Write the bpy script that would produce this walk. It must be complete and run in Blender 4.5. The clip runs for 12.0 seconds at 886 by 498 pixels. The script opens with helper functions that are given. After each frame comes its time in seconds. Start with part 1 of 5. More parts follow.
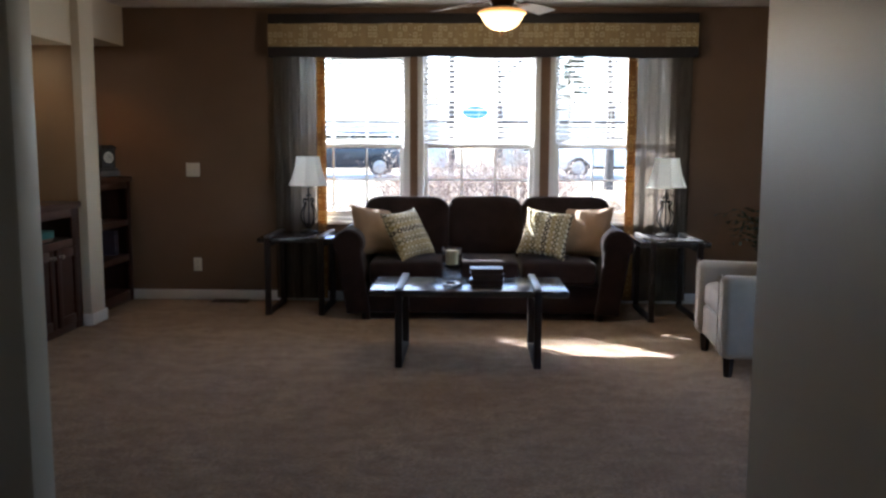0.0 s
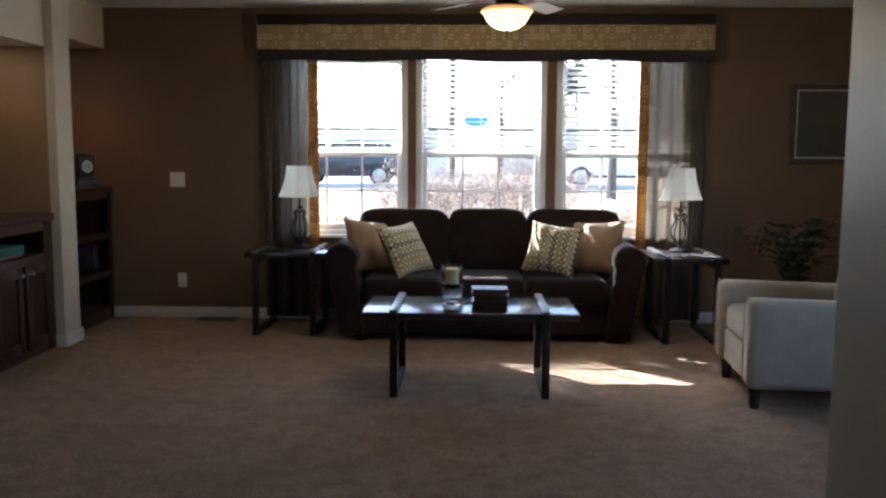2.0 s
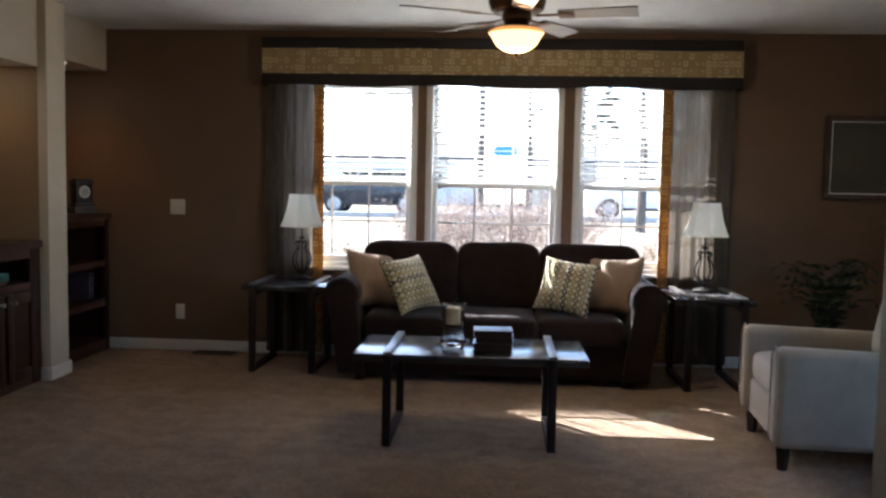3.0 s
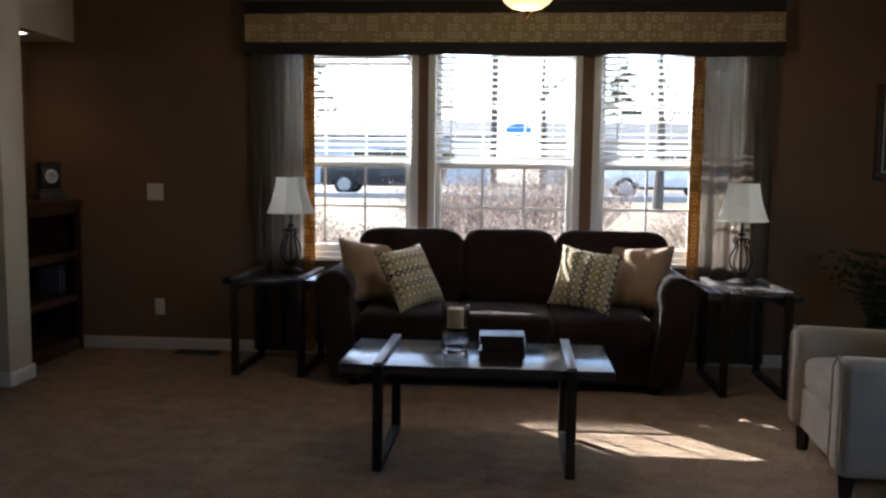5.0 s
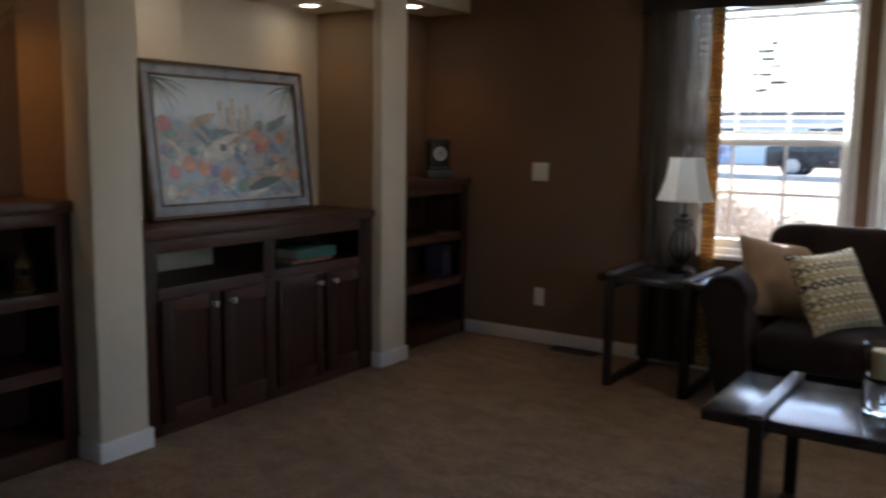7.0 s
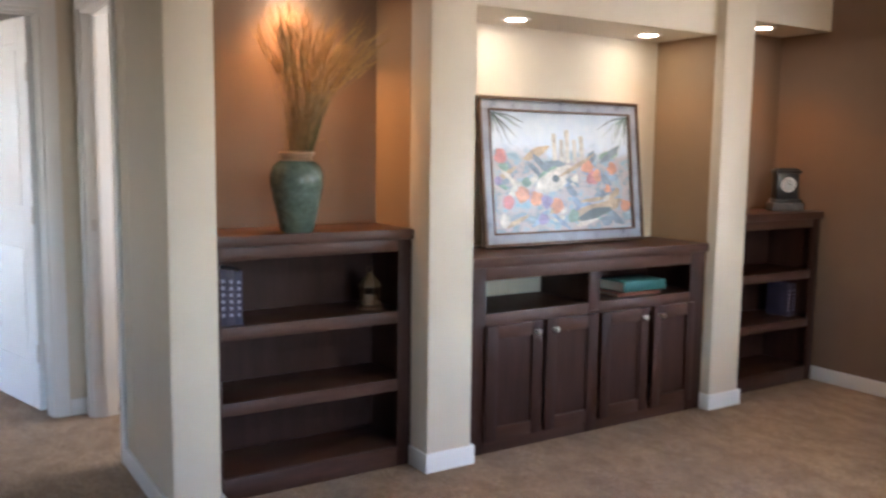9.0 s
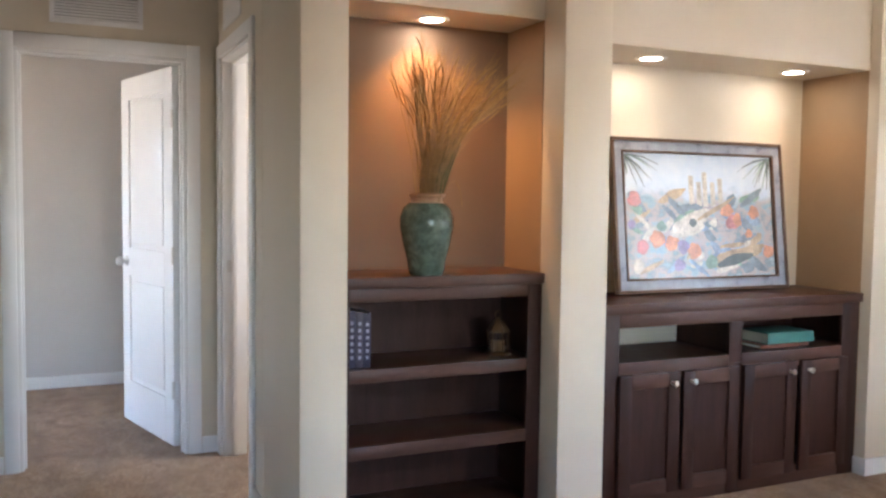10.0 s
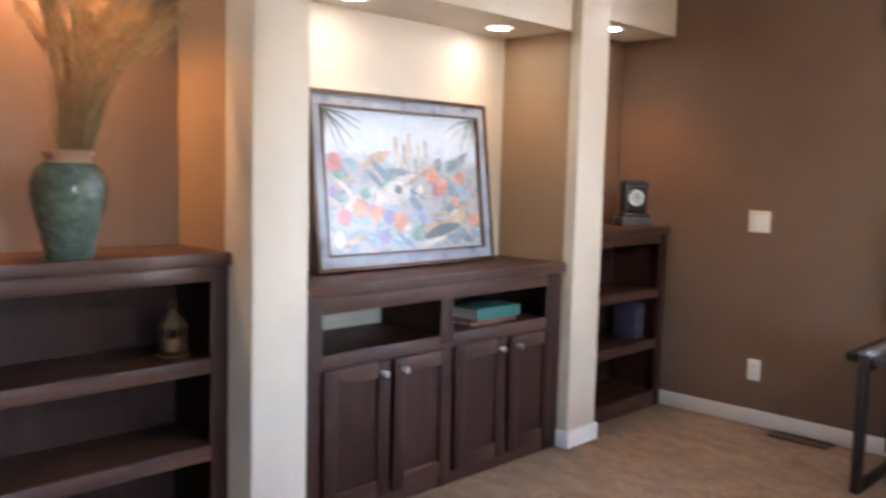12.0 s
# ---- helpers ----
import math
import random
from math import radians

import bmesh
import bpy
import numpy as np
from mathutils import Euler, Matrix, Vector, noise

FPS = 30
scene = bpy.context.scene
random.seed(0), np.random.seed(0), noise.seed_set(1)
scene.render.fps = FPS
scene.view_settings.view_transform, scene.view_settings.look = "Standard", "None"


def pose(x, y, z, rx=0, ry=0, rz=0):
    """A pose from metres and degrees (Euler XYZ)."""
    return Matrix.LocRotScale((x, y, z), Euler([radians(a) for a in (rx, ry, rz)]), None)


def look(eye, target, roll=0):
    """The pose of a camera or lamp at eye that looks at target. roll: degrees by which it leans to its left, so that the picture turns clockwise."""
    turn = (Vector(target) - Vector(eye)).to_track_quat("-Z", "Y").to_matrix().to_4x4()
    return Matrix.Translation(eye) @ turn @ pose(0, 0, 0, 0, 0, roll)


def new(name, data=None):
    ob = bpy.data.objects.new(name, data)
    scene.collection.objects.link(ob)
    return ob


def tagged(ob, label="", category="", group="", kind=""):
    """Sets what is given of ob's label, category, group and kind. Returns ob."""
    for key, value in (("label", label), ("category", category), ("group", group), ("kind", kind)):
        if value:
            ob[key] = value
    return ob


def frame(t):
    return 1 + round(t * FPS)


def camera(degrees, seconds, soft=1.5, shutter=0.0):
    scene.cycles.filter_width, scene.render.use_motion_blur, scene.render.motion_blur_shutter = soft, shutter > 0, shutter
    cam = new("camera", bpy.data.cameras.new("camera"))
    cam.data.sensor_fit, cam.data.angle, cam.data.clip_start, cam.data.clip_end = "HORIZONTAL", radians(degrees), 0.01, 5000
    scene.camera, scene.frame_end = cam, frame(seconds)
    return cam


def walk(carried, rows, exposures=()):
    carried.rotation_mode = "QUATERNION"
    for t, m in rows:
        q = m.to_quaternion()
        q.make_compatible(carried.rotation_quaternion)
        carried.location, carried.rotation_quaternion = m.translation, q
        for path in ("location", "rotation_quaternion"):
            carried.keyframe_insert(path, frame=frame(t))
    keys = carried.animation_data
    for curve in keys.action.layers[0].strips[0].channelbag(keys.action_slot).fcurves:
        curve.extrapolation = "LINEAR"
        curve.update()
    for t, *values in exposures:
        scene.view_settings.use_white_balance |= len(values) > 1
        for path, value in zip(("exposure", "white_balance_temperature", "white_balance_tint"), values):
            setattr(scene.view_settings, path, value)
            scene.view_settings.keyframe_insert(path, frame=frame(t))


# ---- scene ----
cam = camera(55.1, 12.0, soft=2.5, shutter=0.45)
PATH = [
    (0, (0.023, -0.099, 1.29), (-0.039, 1.886, 1.051), 0.2),
    (0.5, (0.057, -0.069, 1.295), (-0.018, 1.914, 1.047), 0.0),
    (1, (0.082, -0.005, 1.287), (-0.017, 1.971, 0.991), 0.2),
    (1.5, (0.042, 0.135, 1.289), (-0.023, 2.109, 0.972), 0.8),
    (2, (0.015, 0.32, 1.296), (-0.048, 2.307, 1.076), 0.3),
    (2.5, (0.071, 0.483, 1.279), (-0.013, 2.467, 1.046), -0.1),
    (3, (0.156, 0.667, 1.298), (0.021, 2.657, 1.147), 1.1),
    (3.5, (0.155, 0.79, 1.295), (-0.009, 2.774, 1.105), 1.3),
    (5.5, (0.18, 1.523, 1.308), (0.011, 3.506, 1.109), 0.5),
    (6, (0.182, 1.783, 1.288), (-0.132, 3.747, 1.081), 1.4),
    (6.5, (0.19, 2.026, 1.285), (-0.57, 3.861, 1.047), 1.0),
    (8.5, (0.291, 2.244, 1.361), (-1.274, 3.462, 1.106), 1.5),
    (9, (0.279, 2.241, 1.354), (-1.396, 3.311, 1.131), 0.7),
    (9.5, (0.269, 2.249, 1.362), (-1.508, 3.149, 1.187), 0.4),
    (10, (0.183, 2.245, 1.336), (-1.634, 3.072, 1.218), 0.7),
    (10.5, (0.035, 2.258, 1.332), (-1.711, 3.233, 1.306), 1.0),
    (11, (-0.132, 2.271, 1.351), (-1.768, 3.421, 1.317), -0.4),
    (11.5, (-0.244, 2.406, 1.356), (-1.806, 3.652, 1.255), 0.2),
    (12, (-0.364, 2.544, 1.324), (-1.748, 3.976, 1.139), 1.4),
]
EXPOSURES = [(0, 3.55, 5550, 10), (0.5, 3.65, 5600, 10), (1.5, 2.95, 5600, 10), (2, 3.45, 5600, 10), (2.5, 3.5, 5650, 10), (3.5, 3.05, 5750, 10), (5.5, 2.7, 5850, 10), (6.5, 2.6, 5900, 10), (8.3, 5.2, 5550, 14), (9.5, 5.35, 5700, 14), (10.5, 5.5, 5650, 14), (12, 5.6, 5400, 17)]
walk(cam, [(t, look(eye, target, roll)) for t, eye, target, roll in PATH], EXPOSURES)

# ---- light ----
SUN_DIR = Vector((0.707, -0.707, -0.75)).normalized()   # the way the sunlight travels
sun = new("sun", bpy.data.lights.new("sun", "SUN"))
sun.data.energy, sun.data.angle, sun.data.color = 4.4, radians(0.53), (1.0, 0.94, 0.85)
sun.matrix_world = look((0, 0, 20), Vector((0, 0, 20)) + SUN_DIR)
world = bpy.data.worlds.new("world")
scene.world = world
world.use_nodes = True
wn = world.node_tree
sky = wn.nodes.new("ShaderNodeTexSky")
sky.sky_type, sky.sun_disc = "NISHITA", False
sky.sun_elevation = math.asin(-SUN_DIR.z)
sky.sun_rotation = math.atan2(-SUN_DIR.x, -SUN_DIR.y)
wn.links.new(sky.outputs[0], wn.nodes["Background"].inputs[0])
wn.nodes["Background"].inputs[1].default_value = 0.105


def lamp(name, kind, where, power, colour, size=0.05, spread=None, down=True):
    data = bpy.data.lights.new(name, kind)
    data.energy, data.color = power, colour
    ob = new(name, data)
    ob.location = where
    if kind == "SPOT":
        data.spot_size, data.spot_blend, data.shadow_soft_size = radians(spread), 0.7, size
    else:
        data.shadow_soft_size = size
    return ob


WARM = (1.0, 0.46, 0.14)
CEIL = 2.41
SPOTS = [(-3.05, 3.655, 2.07, 1.35), (-2.965, 4.70, 1.983, 0.10), (-2.965, 5.57, 1.983, 0.15), (-2.96, 6.49, 2.10, 0.6)]
for sx, sy, sz, watts in SPOTS:
    lamp("recessed_bulb", "SPOT", (sx, sy, sz - 0.012), watts, WARM, 0.04, 115)
FAN = (0.212, 5.2)
lamp("fan_bulb", "POINT", (FAN[0], FAN[1], 1.99), 1.4, (1.0, 0.72, 0.42), 0.05)

# warm fill: an added area lamp in an unseen kitchen opening
kitchen = new("kitchen_fill", bpy.data.lights.new("kitchen_fill", "AREA"))
kitchen.data.shape, kitchen.data.size, kitchen.data.size_y = "RECTANGLE", 0.8, 0.55
kitchen.data.energy, kitchen.data.color = 0.28, (1.0, 0.80, 0.58)
kitchen.matrix_world = look((3.38, -0.5, 1.74), (0, -0.5, 1.74))

# added fill lamp for the hall walls, set in an unseen opening
hall_light = new("hall_fill", bpy.data.lights.new("hall_fill", "AREA"))
hall_light.data.shape, hall_light.data.size, hall_light.data.size_y = "RECTANGLE", 0.5, 0.8
hall_light.data.energy, hall_light.data.color = 0.3, (1.0, 0.83, 0.64)
hall_light.matrix_world = look((-3.75, -2.68, 1.5), (-3.75, 0, 1.5))


# lamp in the unseen window of the small room past the second hall door
bath_light = new("bath_daylight", bpy.data.lights.new("bath_daylight", "AREA"))
bath_light.data.shape, bath_light.data.size, bath_light.data.size_y = "RECTANGLE", 0.6, 0.9
bath_light.data.energy, bath_light.data.color = 0.9, (1.0, 0.92, 0.82)
bath_light.matrix_world = look((-3.75, 4.88, 1.5), (-3.75, 3, 1.4))


# ---- materials ----
def nodes_of(name):
    m = bpy.data.materials.new(name)
    m.use_nodes = True
    return m, m.node_tree, m.node_tree.nodes["Principled BSDF"]


def link(t, a, b):
    t.links.new(a, b)


def noise_node(t, scale, detail=4, rough=0.6, stretch=None, coords="Object"):
    c = t.nodes.new("ShaderNodeTexCoord")
    n = t.nodes.new("ShaderNodeTexNoise")
    n.inputs["Scale"].default_value, n.inputs["Detail"].default_value, n.inputs["Roughness"].default_value = scale, detail, rough
    out = c.outputs[coords]
    if stretch:
        mp = t.nodes.new("ShaderNodeMapping")
        mp.inputs["Scale"].default_value = stretch
        link(t, out, mp.inputs[0])
        out = mp.outputs[0]
    link(t, out, n.inputs["Vector"])
    return n


def mix(t, fac, a, b, mode="MIX"):
    m = t.nodes.new("ShaderNodeMix")
    m.data_type, m.blend_type = "RGBA", mode
    for sock, v in ((m.inputs[0], fac), (m.inputs[6], a), (m.inputs[7], b)):
        if hasattr(v, "is_linked"):
            link(t, v, sock)
        else:
            sock.default_value = v if isinstance(v, (int, float)) else (*v, 1)
    return m.outputs[2]


def calc(t, op, a, b=0.0):
    m = t.nodes.new("ShaderNodeMath")
    m.operation = op
    for sock, v in zip(m.inputs, (a, b)):
        if hasattr(v, "is_linked"):
            link(t, v, sock)
        else:
            sock.default_value = v
    return m.outputs[0]


def ramp(t, fac, lo, hi):
    r = t.nodes.new("ShaderNodeMapRange")
    r.inputs[1].default_value, r.inputs[2].default_value = lo, hi
    link(t, fac, r.inputs[0])
    return r.outputs[0]


def surf(name, base, rough=0.6, metal=0.0, var=0.15, scale=3.0, fine=60.0, bump=0.1, dist=0.002, stretch=None, sheen=0.0, tint=None, randomise=0.0, spec=0.5, rvar=0.25):
    """A surface with wide mottling, fine grain and relief."""
    m, t, p = nodes_of(name)
    wide = noise_node(t, scale, 5, 0.65, stretch)
    tiny = noise_node(t, fine, 3, 0.6, stretch)
    dark = tint or [c * (1 - 2.2 * var) for c in base]
    col = mix(t, ramp(t, wide.outputs[0], 0.3, 0.7), dark, [min(1, c * (1 + var)) for c in base])
    col = mix(t, calc(t, "MULTIPLY", ramp(t, tiny.outputs[0], 0.35, 0.65), min(1, 2 * var)), col, [c * (1 - 2 * var) for c in base])
    if randomise:
        info = t.nodes.new("ShaderNodeObjectInfo")
        col = mix(t, calc(t, "MULTIPLY", info.outputs["Random"], randomise), col, [c * 0.5 for c in base])
    link(t, col, p.inputs["Base Color"])
    r = calc(t, "ADD", calc(t, "MULTIPLY", wide.outputs[0], rvar), rough - rvar / 2)
    link(t, r, p.inputs["Roughness"])
    p.inputs["Metallic"].default_value = metal
    p.inputs["Sheen Weight"].default_value = sheen
    p.inputs["Specular IOR Level"].default_value = spec
    if bump:
        b = t.nodes.new("ShaderNodeBump")
        b.inputs["Strength"].default_value, b.inputs["Distance"].default_value = bump, dist
        link(t, tiny.outputs[0], b.inputs["Height"])
        link(t, b.outputs[0], p.inputs["Normal"])
    return m


def cells(t, su, sv, axes="XZ"):
    """Centred cell coordinates, and the cell's index vector, of a grid over two object axes (cells per metre)."""
    c = t.nodes.new("ShaderNodeTexCoord")
    s = t.nodes.new("ShaderNodeSeparateXYZ")
    link(t, c.outputs["Object"], s.inputs[0])
    u = calc(t, "MULTIPLY", s.outputs[axes[0]], su)
    v = calc(t, "MULTIPLY", s.outputs[axes[1]], sv)
    cu, cv = calc(t, "FLOOR", u), calc(t, "FLOOR", v)
    fu = calc(t, "SUBTRACT", calc(t, "SUBTRACT", u, cu), 0.5)
    fv = calc(t, "SUBTRACT", calc(t, "SUBTRACT", v, cv), 0.5)
    comb = t.nodes.new("ShaderNodeCombineXYZ")
    link(t, cu, comb.inputs[0])
    link(t, cv, comb.inputs[1])
    return fu, fv, cu, cv, comb.outputs[0]


def rand(t, vec, shift=0.0):
    w = t.nodes.new("ShaderNodeTexWhiteNoise")
    w.noise_dimensions = "4D"
    w.inputs["W"].default_value = shift
    link(t, vec, w.inputs["Vector"])
    return w.outputs["Value"]


def band(t, d, lo, hi):
    return calc(t, "MULTIPLY", calc(t, "GREATER_THAN", d, lo), calc(t, "LESS_THAN", d, hi))


def square_print(name, ground, ink, per_metre=22, through_light=0.0, alpha=1.0):
    """Cloth printed with small square outlines and dots."""
    m, t, p = nodes_of(name)
    fu, fv, cu, cv, idx = cells(t, per_metre, per_metre * 0.8)
    d = calc(t, "MAXIMUM", calc(t, "ABSOLUTE", fu), calc(t, "ABSOLUTE", fv))
    r = rand(t, idx)
    ring = calc(t, "MULTIPLY", band(t, d, 0.22, 0.36), calc(t, "GREATER_THAN", r, 0.62))
    dot = calc(t, "MULTIPLY", calc(t, "LESS_THAN", d, 0.13), band(t, r, 0.3, 0.62))
    mask = calc(t, "MAXIMUM", ring, dot)
    wide = noise_node(t, 4, 4, 0.6, (6, 1, 1))
    weave = noise_node(t, 300, 2)
    g = mix(t, ramp(t, wide.outputs[0], 0.3, 0.7), [c * 0.72 for c in ground], ground)
    g = mix(t, calc(t, "MULTIPLY", weave.outputs[0], 0.35), g, [c * 0.5 for c in ground])
    link(t, mix(t, calc(t, "MULTIPLY", mask, 0.75), g, ink), p.inputs["Base Color"])
    p.inputs["Roughness"].default_value = 0.75
    p.inputs["Sheen Weight"].default_value = 0.2
    if through_light:
        out = t.nodes["Material Output"]
        tr = t.nodes.new("ShaderNodeBsdfTranslucent")
        link(t, mix(t, calc(t, "MULTIPLY", mask, 0.75), g, ink), tr.inputs[0])
        ms = t.nodes.new("ShaderNodeMixShader")
        ms.inputs[0].default_value = through_light
        link(t, p.outputs[0], ms.inputs[1])
        link(t, tr.outputs[0], ms.inputs[2])
        link(t, ms.outputs[0], out.inputs[0])
    return m


def ring_print(name):
    """Cream cloth with rows of printed rings in olive, brown and grey-green."""
    m, t, p = nodes_of(name)
    fu, fv, cu, cv, idx = cells(t, 25, 25)
    d = calc(t, "SQRT", calc(t, "ADD", calc(t, "MULTIPLY", fu, fu), calc(t, "MULTIPLY", fv, fv)))
    row = calc(t, "FRACT", calc(t, "MULTIPLY", cv, 0.2501))
    ring = band(t, d, 0.20, 0.485)
    core = calc(t, "LESS_THAN", d, 0.16)
    c1 = mix(t, calc(t, "GREATER_THAN", row, 0.2), (0.035, 0.028, 0.018), (0.27, 0.21, 0.07))
    c1 = mix(t, calc(t, "GREATER_THAN", row, 0.45), c1, (0.13, 0.12, 0.055))
    c1 = mix(t, calc(t, "GREATER_THAN", row, 0.7), c1, (0.30, 0.25, 0.13))
    wv = noise_node(t, 220, 2)
    ground = mix(t, wv.outputs[0], (0.56, 0.51, 0.38), (0.68, 0.63, 0.50))
    col = mix(t, ring, ground, c1)
    col = mix(t, calc(t, "MULTIPLY", core, 0.6), col, (0.40, 0.32, 0.15))
    link(t, col, p.inputs["Base Color"])
    p.inputs["Roughness"].default_value, p.inputs["Sheen Weight"].default_value = 0.85, 0.2
    b = t.nodes.new("ShaderNodeBump")
    b.inputs["Strength"].default_value, b.inputs["Distance"].default_value = 0.3, 0.001
    link(t, wv.outputs[0], b.inputs["Height"])
    link(t, b.outputs[0], p.inputs["Normal"])
    return m


def glass(name, colour=(1, 1, 1), rough=0.0, ior=1.45):
    m, t, p = nodes_of(name)
    p.inputs["Base Color"].default_value = (*colour, 1)
    p.inputs["Transmission Weight"].default_value = 1
    p.inputs["Roughness"].default_value = rough
    p.inputs["IOR"].default_value = ior
    return m


def sheer(name, colour, see_through):
    """Loosely woven cloth: part open weave, part cloth that lets light through."""
    m, t, p = nodes_of(name)
    out = t.nodes["Material Output"]
    wide = noise_node(t, 6, 4, 0.6, (8, 8, 0.6))
    threads = noise_node(t, 140, 2, 0.5, (1, 1, 0.1))
    cross = noise_node(t, 160, 2, 0.5, (0.08, 0.08, 1))
    col = mix(t, wide.outputs[0], [c * 0.7 for c in colour], [c * 1.25 for c in colour])
    link(t, col, p.inputs["Base Color"])
    p.inputs["Roughness"].default_value = 0.85
    tr = t.nodes.new("ShaderNodeBsdfTranslucent")
    link(t, col, tr.inputs[0])
    a = t.nodes.new("ShaderNodeMixShader")
    a.inputs[0].default_value = 0.5
    link(t, p.outputs[0], a.inputs[1])
    link(t, tr.outputs[0], a.inputs[2])
    op = t.nodes.new("ShaderNodeBsdfTransparent")
    b = t.nodes.new("ShaderNodeMixShader")
    w = calc(t, "ADD", calc(t, "MULTIPLY", calc(t, "MULTIPLY", threads.outputs[0], cross.outputs[0]), see_through * 2.4), see_through * 0.4)
    link(t, w, b.inputs[0])
    link(t, a.outputs[0], b.inputs[1])
    link(t, op.outputs[0], b.inputs[2])
    link(t, b.outputs[0], out.inputs[0])
    return m


def glow(name, colour, strength):
    m, t, p = nodes_of(name)
    p.inputs["Base Color"].default_value = (*colour, 1)
    p.inputs["Emission Color"].default_value = (*colour, 1)
    p.inputs["Emission Strength"].default_value = strength
    return m


def shade_cloth(name, colour):
    m, t, p = nodes_of(name)
    out = t.nodes["Material Output"]
    n = noise_node(t, 180, 2, 0.5, (1, 1, 0.15))
    col = mix(t, n.outputs[0], [c * 0.9 for c in colour], colour)
    link(t, col, p.inputs["Base Color"])
    p.inputs["Roughness"].default_value = 0.8
    tr = t.nodes.new("ShaderNodeBsdfTranslucent")
    link(t, col, tr.inputs[0])
    a = t.nodes.new("ShaderNodeMixShader")
    a.inputs[0].default_value = 0.9
    link(t, p.outputs[0], a.inputs[1])
    link(t, tr.outputs[0], a.inputs[2])
    link(t, a.outputs[0], out.inputs[0])
    return m


def carpet_mat():
    m, t, p = nodes_of("carpet_pile")
    wide = noise_node(t, 1.6, 5, 0.7, (1.0, 1.25, 1))
    mid = noise_node(t, 8, 6, 0.75, (0.9, 1.15, 1))
    tuft = noise_node(t, 60, 5, 0.8, (0.9, 1.1, 1))
    col = mix(t, ramp(t, wide.outputs[0], 0.35, 0.65), (0.44, 0.30, 0.185), (0.58, 0.41, 0.26))
    col = mix(t, calc(t, "MULTIPLY", ramp(t, mid.outputs[0], 0.44, 0.62), 0.8), col, (0.29, 0.185, 0.11))
    col = mix(t, calc(t, "MULTIPLY", ramp(t, tuft.outputs[0], 0.42, 0.60), 0.7), col, (0.16, 0.103, 0.062))
    link(t, col, p.inputs["Base Color"])
    p.inputs["Roughness"].default_value = 0.95
    p.inputs["Specular IOR Level"].default_value = 0.15
    p.inputs["Sheen Weight"].default_value = 0.25
    b = t.nodes.new("ShaderNodeBump")
    b.inputs["Strength"].default_value, b.inputs["Distance"].default_value = 1.0, 0.02
    link(t, calc(t, "ADD", tuft.outputs[0], calc(t, "MULTIPLY", mid.outputs[0], 1.2)), b.inputs["Height"])
    link(t, b.outputs[0], p.inputs["Normal"])
    return m


def see_through_vinyl(name, colour):
    """Thin white plastic that glows a little with the light behind it."""
    m = surf(name, colour, 0.45, var=0.03, scale=5, fine=60, bump=0.02)
    t = m.node_tree
    tr = t.nodes.new("ShaderNodeBsdfTranslucent")
    tr.inputs[0].default_value = (*colour, 1)
    ms = t.nodes.new("ShaderNodeMixShader")
    ms.inputs[0].default_value = 0.35
    link(t, t.nodes["Principled BSDF"].outputs[0], ms.inputs[1])
    link(t, tr.outputs[0], ms.inputs[2])
    link(t, ms.outputs[0], t.nodes["Material Output"].inputs[0])
    return m


CARPET = carpet_mat()
CREAM = surf("cream_wall_paint", (0.62, 0.55, 0.43), 0.46, var=0.03, scale=1.5, fine=160, bump=0.12, dist=0.0015)
# the passage's dimness is put into a base darker than the cream
TAUPE_SHADED = surf("taupe_shaded_passage", (0.29, 0.25, 0.195), 0.46, var=0.03, scale=1.5, fine=160, bump=0.06, dist=0.001)
UMBER = surf("umber_wall_paint", (0.20, 0.124, 0.072), 0.62, var=0.05, scale=1.5, fine=160, bump=0.12, dist=0.0015)
TAN = surf("tan_wall_paint", (0.34, 0.225, 0.125), 0.6, var=0.05, scale=1.5, fine=160, bump=0.12, dist=0.0015)
BROWN = surf("brown_wall_paint", (0.19, 0.122, 0.079), 0.7, spec=0.25, var=0.06, scale=1.2, fine=160, bump=0.12, dist=0.0015)
GREY_WALL = surf("grey_wall_paint", (0.56, 0.53, 0.50), 0.65, var=0.03, scale=1.5, fine=160, bump=0.1, dist=0.0015)
CEIL_WHITE = surf("white_ceiling", (0.74, 0.73, 0.70), 0.85, var=0.04, scale=4, fine=70, bump=0.5, dist=0.004)
TRIM = surf("white_trim_paint", (0.78, 0.78, 0.76), 0.4, var=0.025, scale=3, fine=40, bump=0.03)
VINYL = surf("white_vinyl", (0.78, 0.79, 0.79), 0.35, var=0.02, scale=3, fine=40, bump=0.0)
DOOR_WHITE = surf("white_door_paint", (0.80, 0.80, 0.80), 0.38, var=0.02, scale=3, fine=90, bump=0.05)
# uprights and panels: shade inside the shelves is put into this darker walnut
WALNUT = surf("shade_dark_walnut_veneer", (0.047, 0.019, 0.0135), 0.48, spec=0.22, var=0.22, scale=3, fine=34, bump=0.06, stretch=(6, 6, 0.7))
# kept lighter than the uprights for the sheen on shelf edges
WALNUT_ACROSS = surf("sheen_walnut_rail", (0.078, 0.034, 0.023), 0.40, spec=0.32, var=0.22, scale=3, fine=34, bump=0.06, stretch=(6, 0.7, 6))
TABLE_DARK = surf("espresso_table", (0.024, 0.016, 0.014), 0.5, var=0.12, scale=3, fine=40, bump=0.0, spec=0.25, rvar=0.1)
# blue of the reflected sky is mixed into the base colour
TABLE_TOP = surf("espresso_top_sky_tint", (0.026, 0.024, 0.027), 0.19, var=0.1, scale=3, fine=40, bump=0.0, stretch=(0.7, 7, 7), rvar=0.04, spec=0.9)
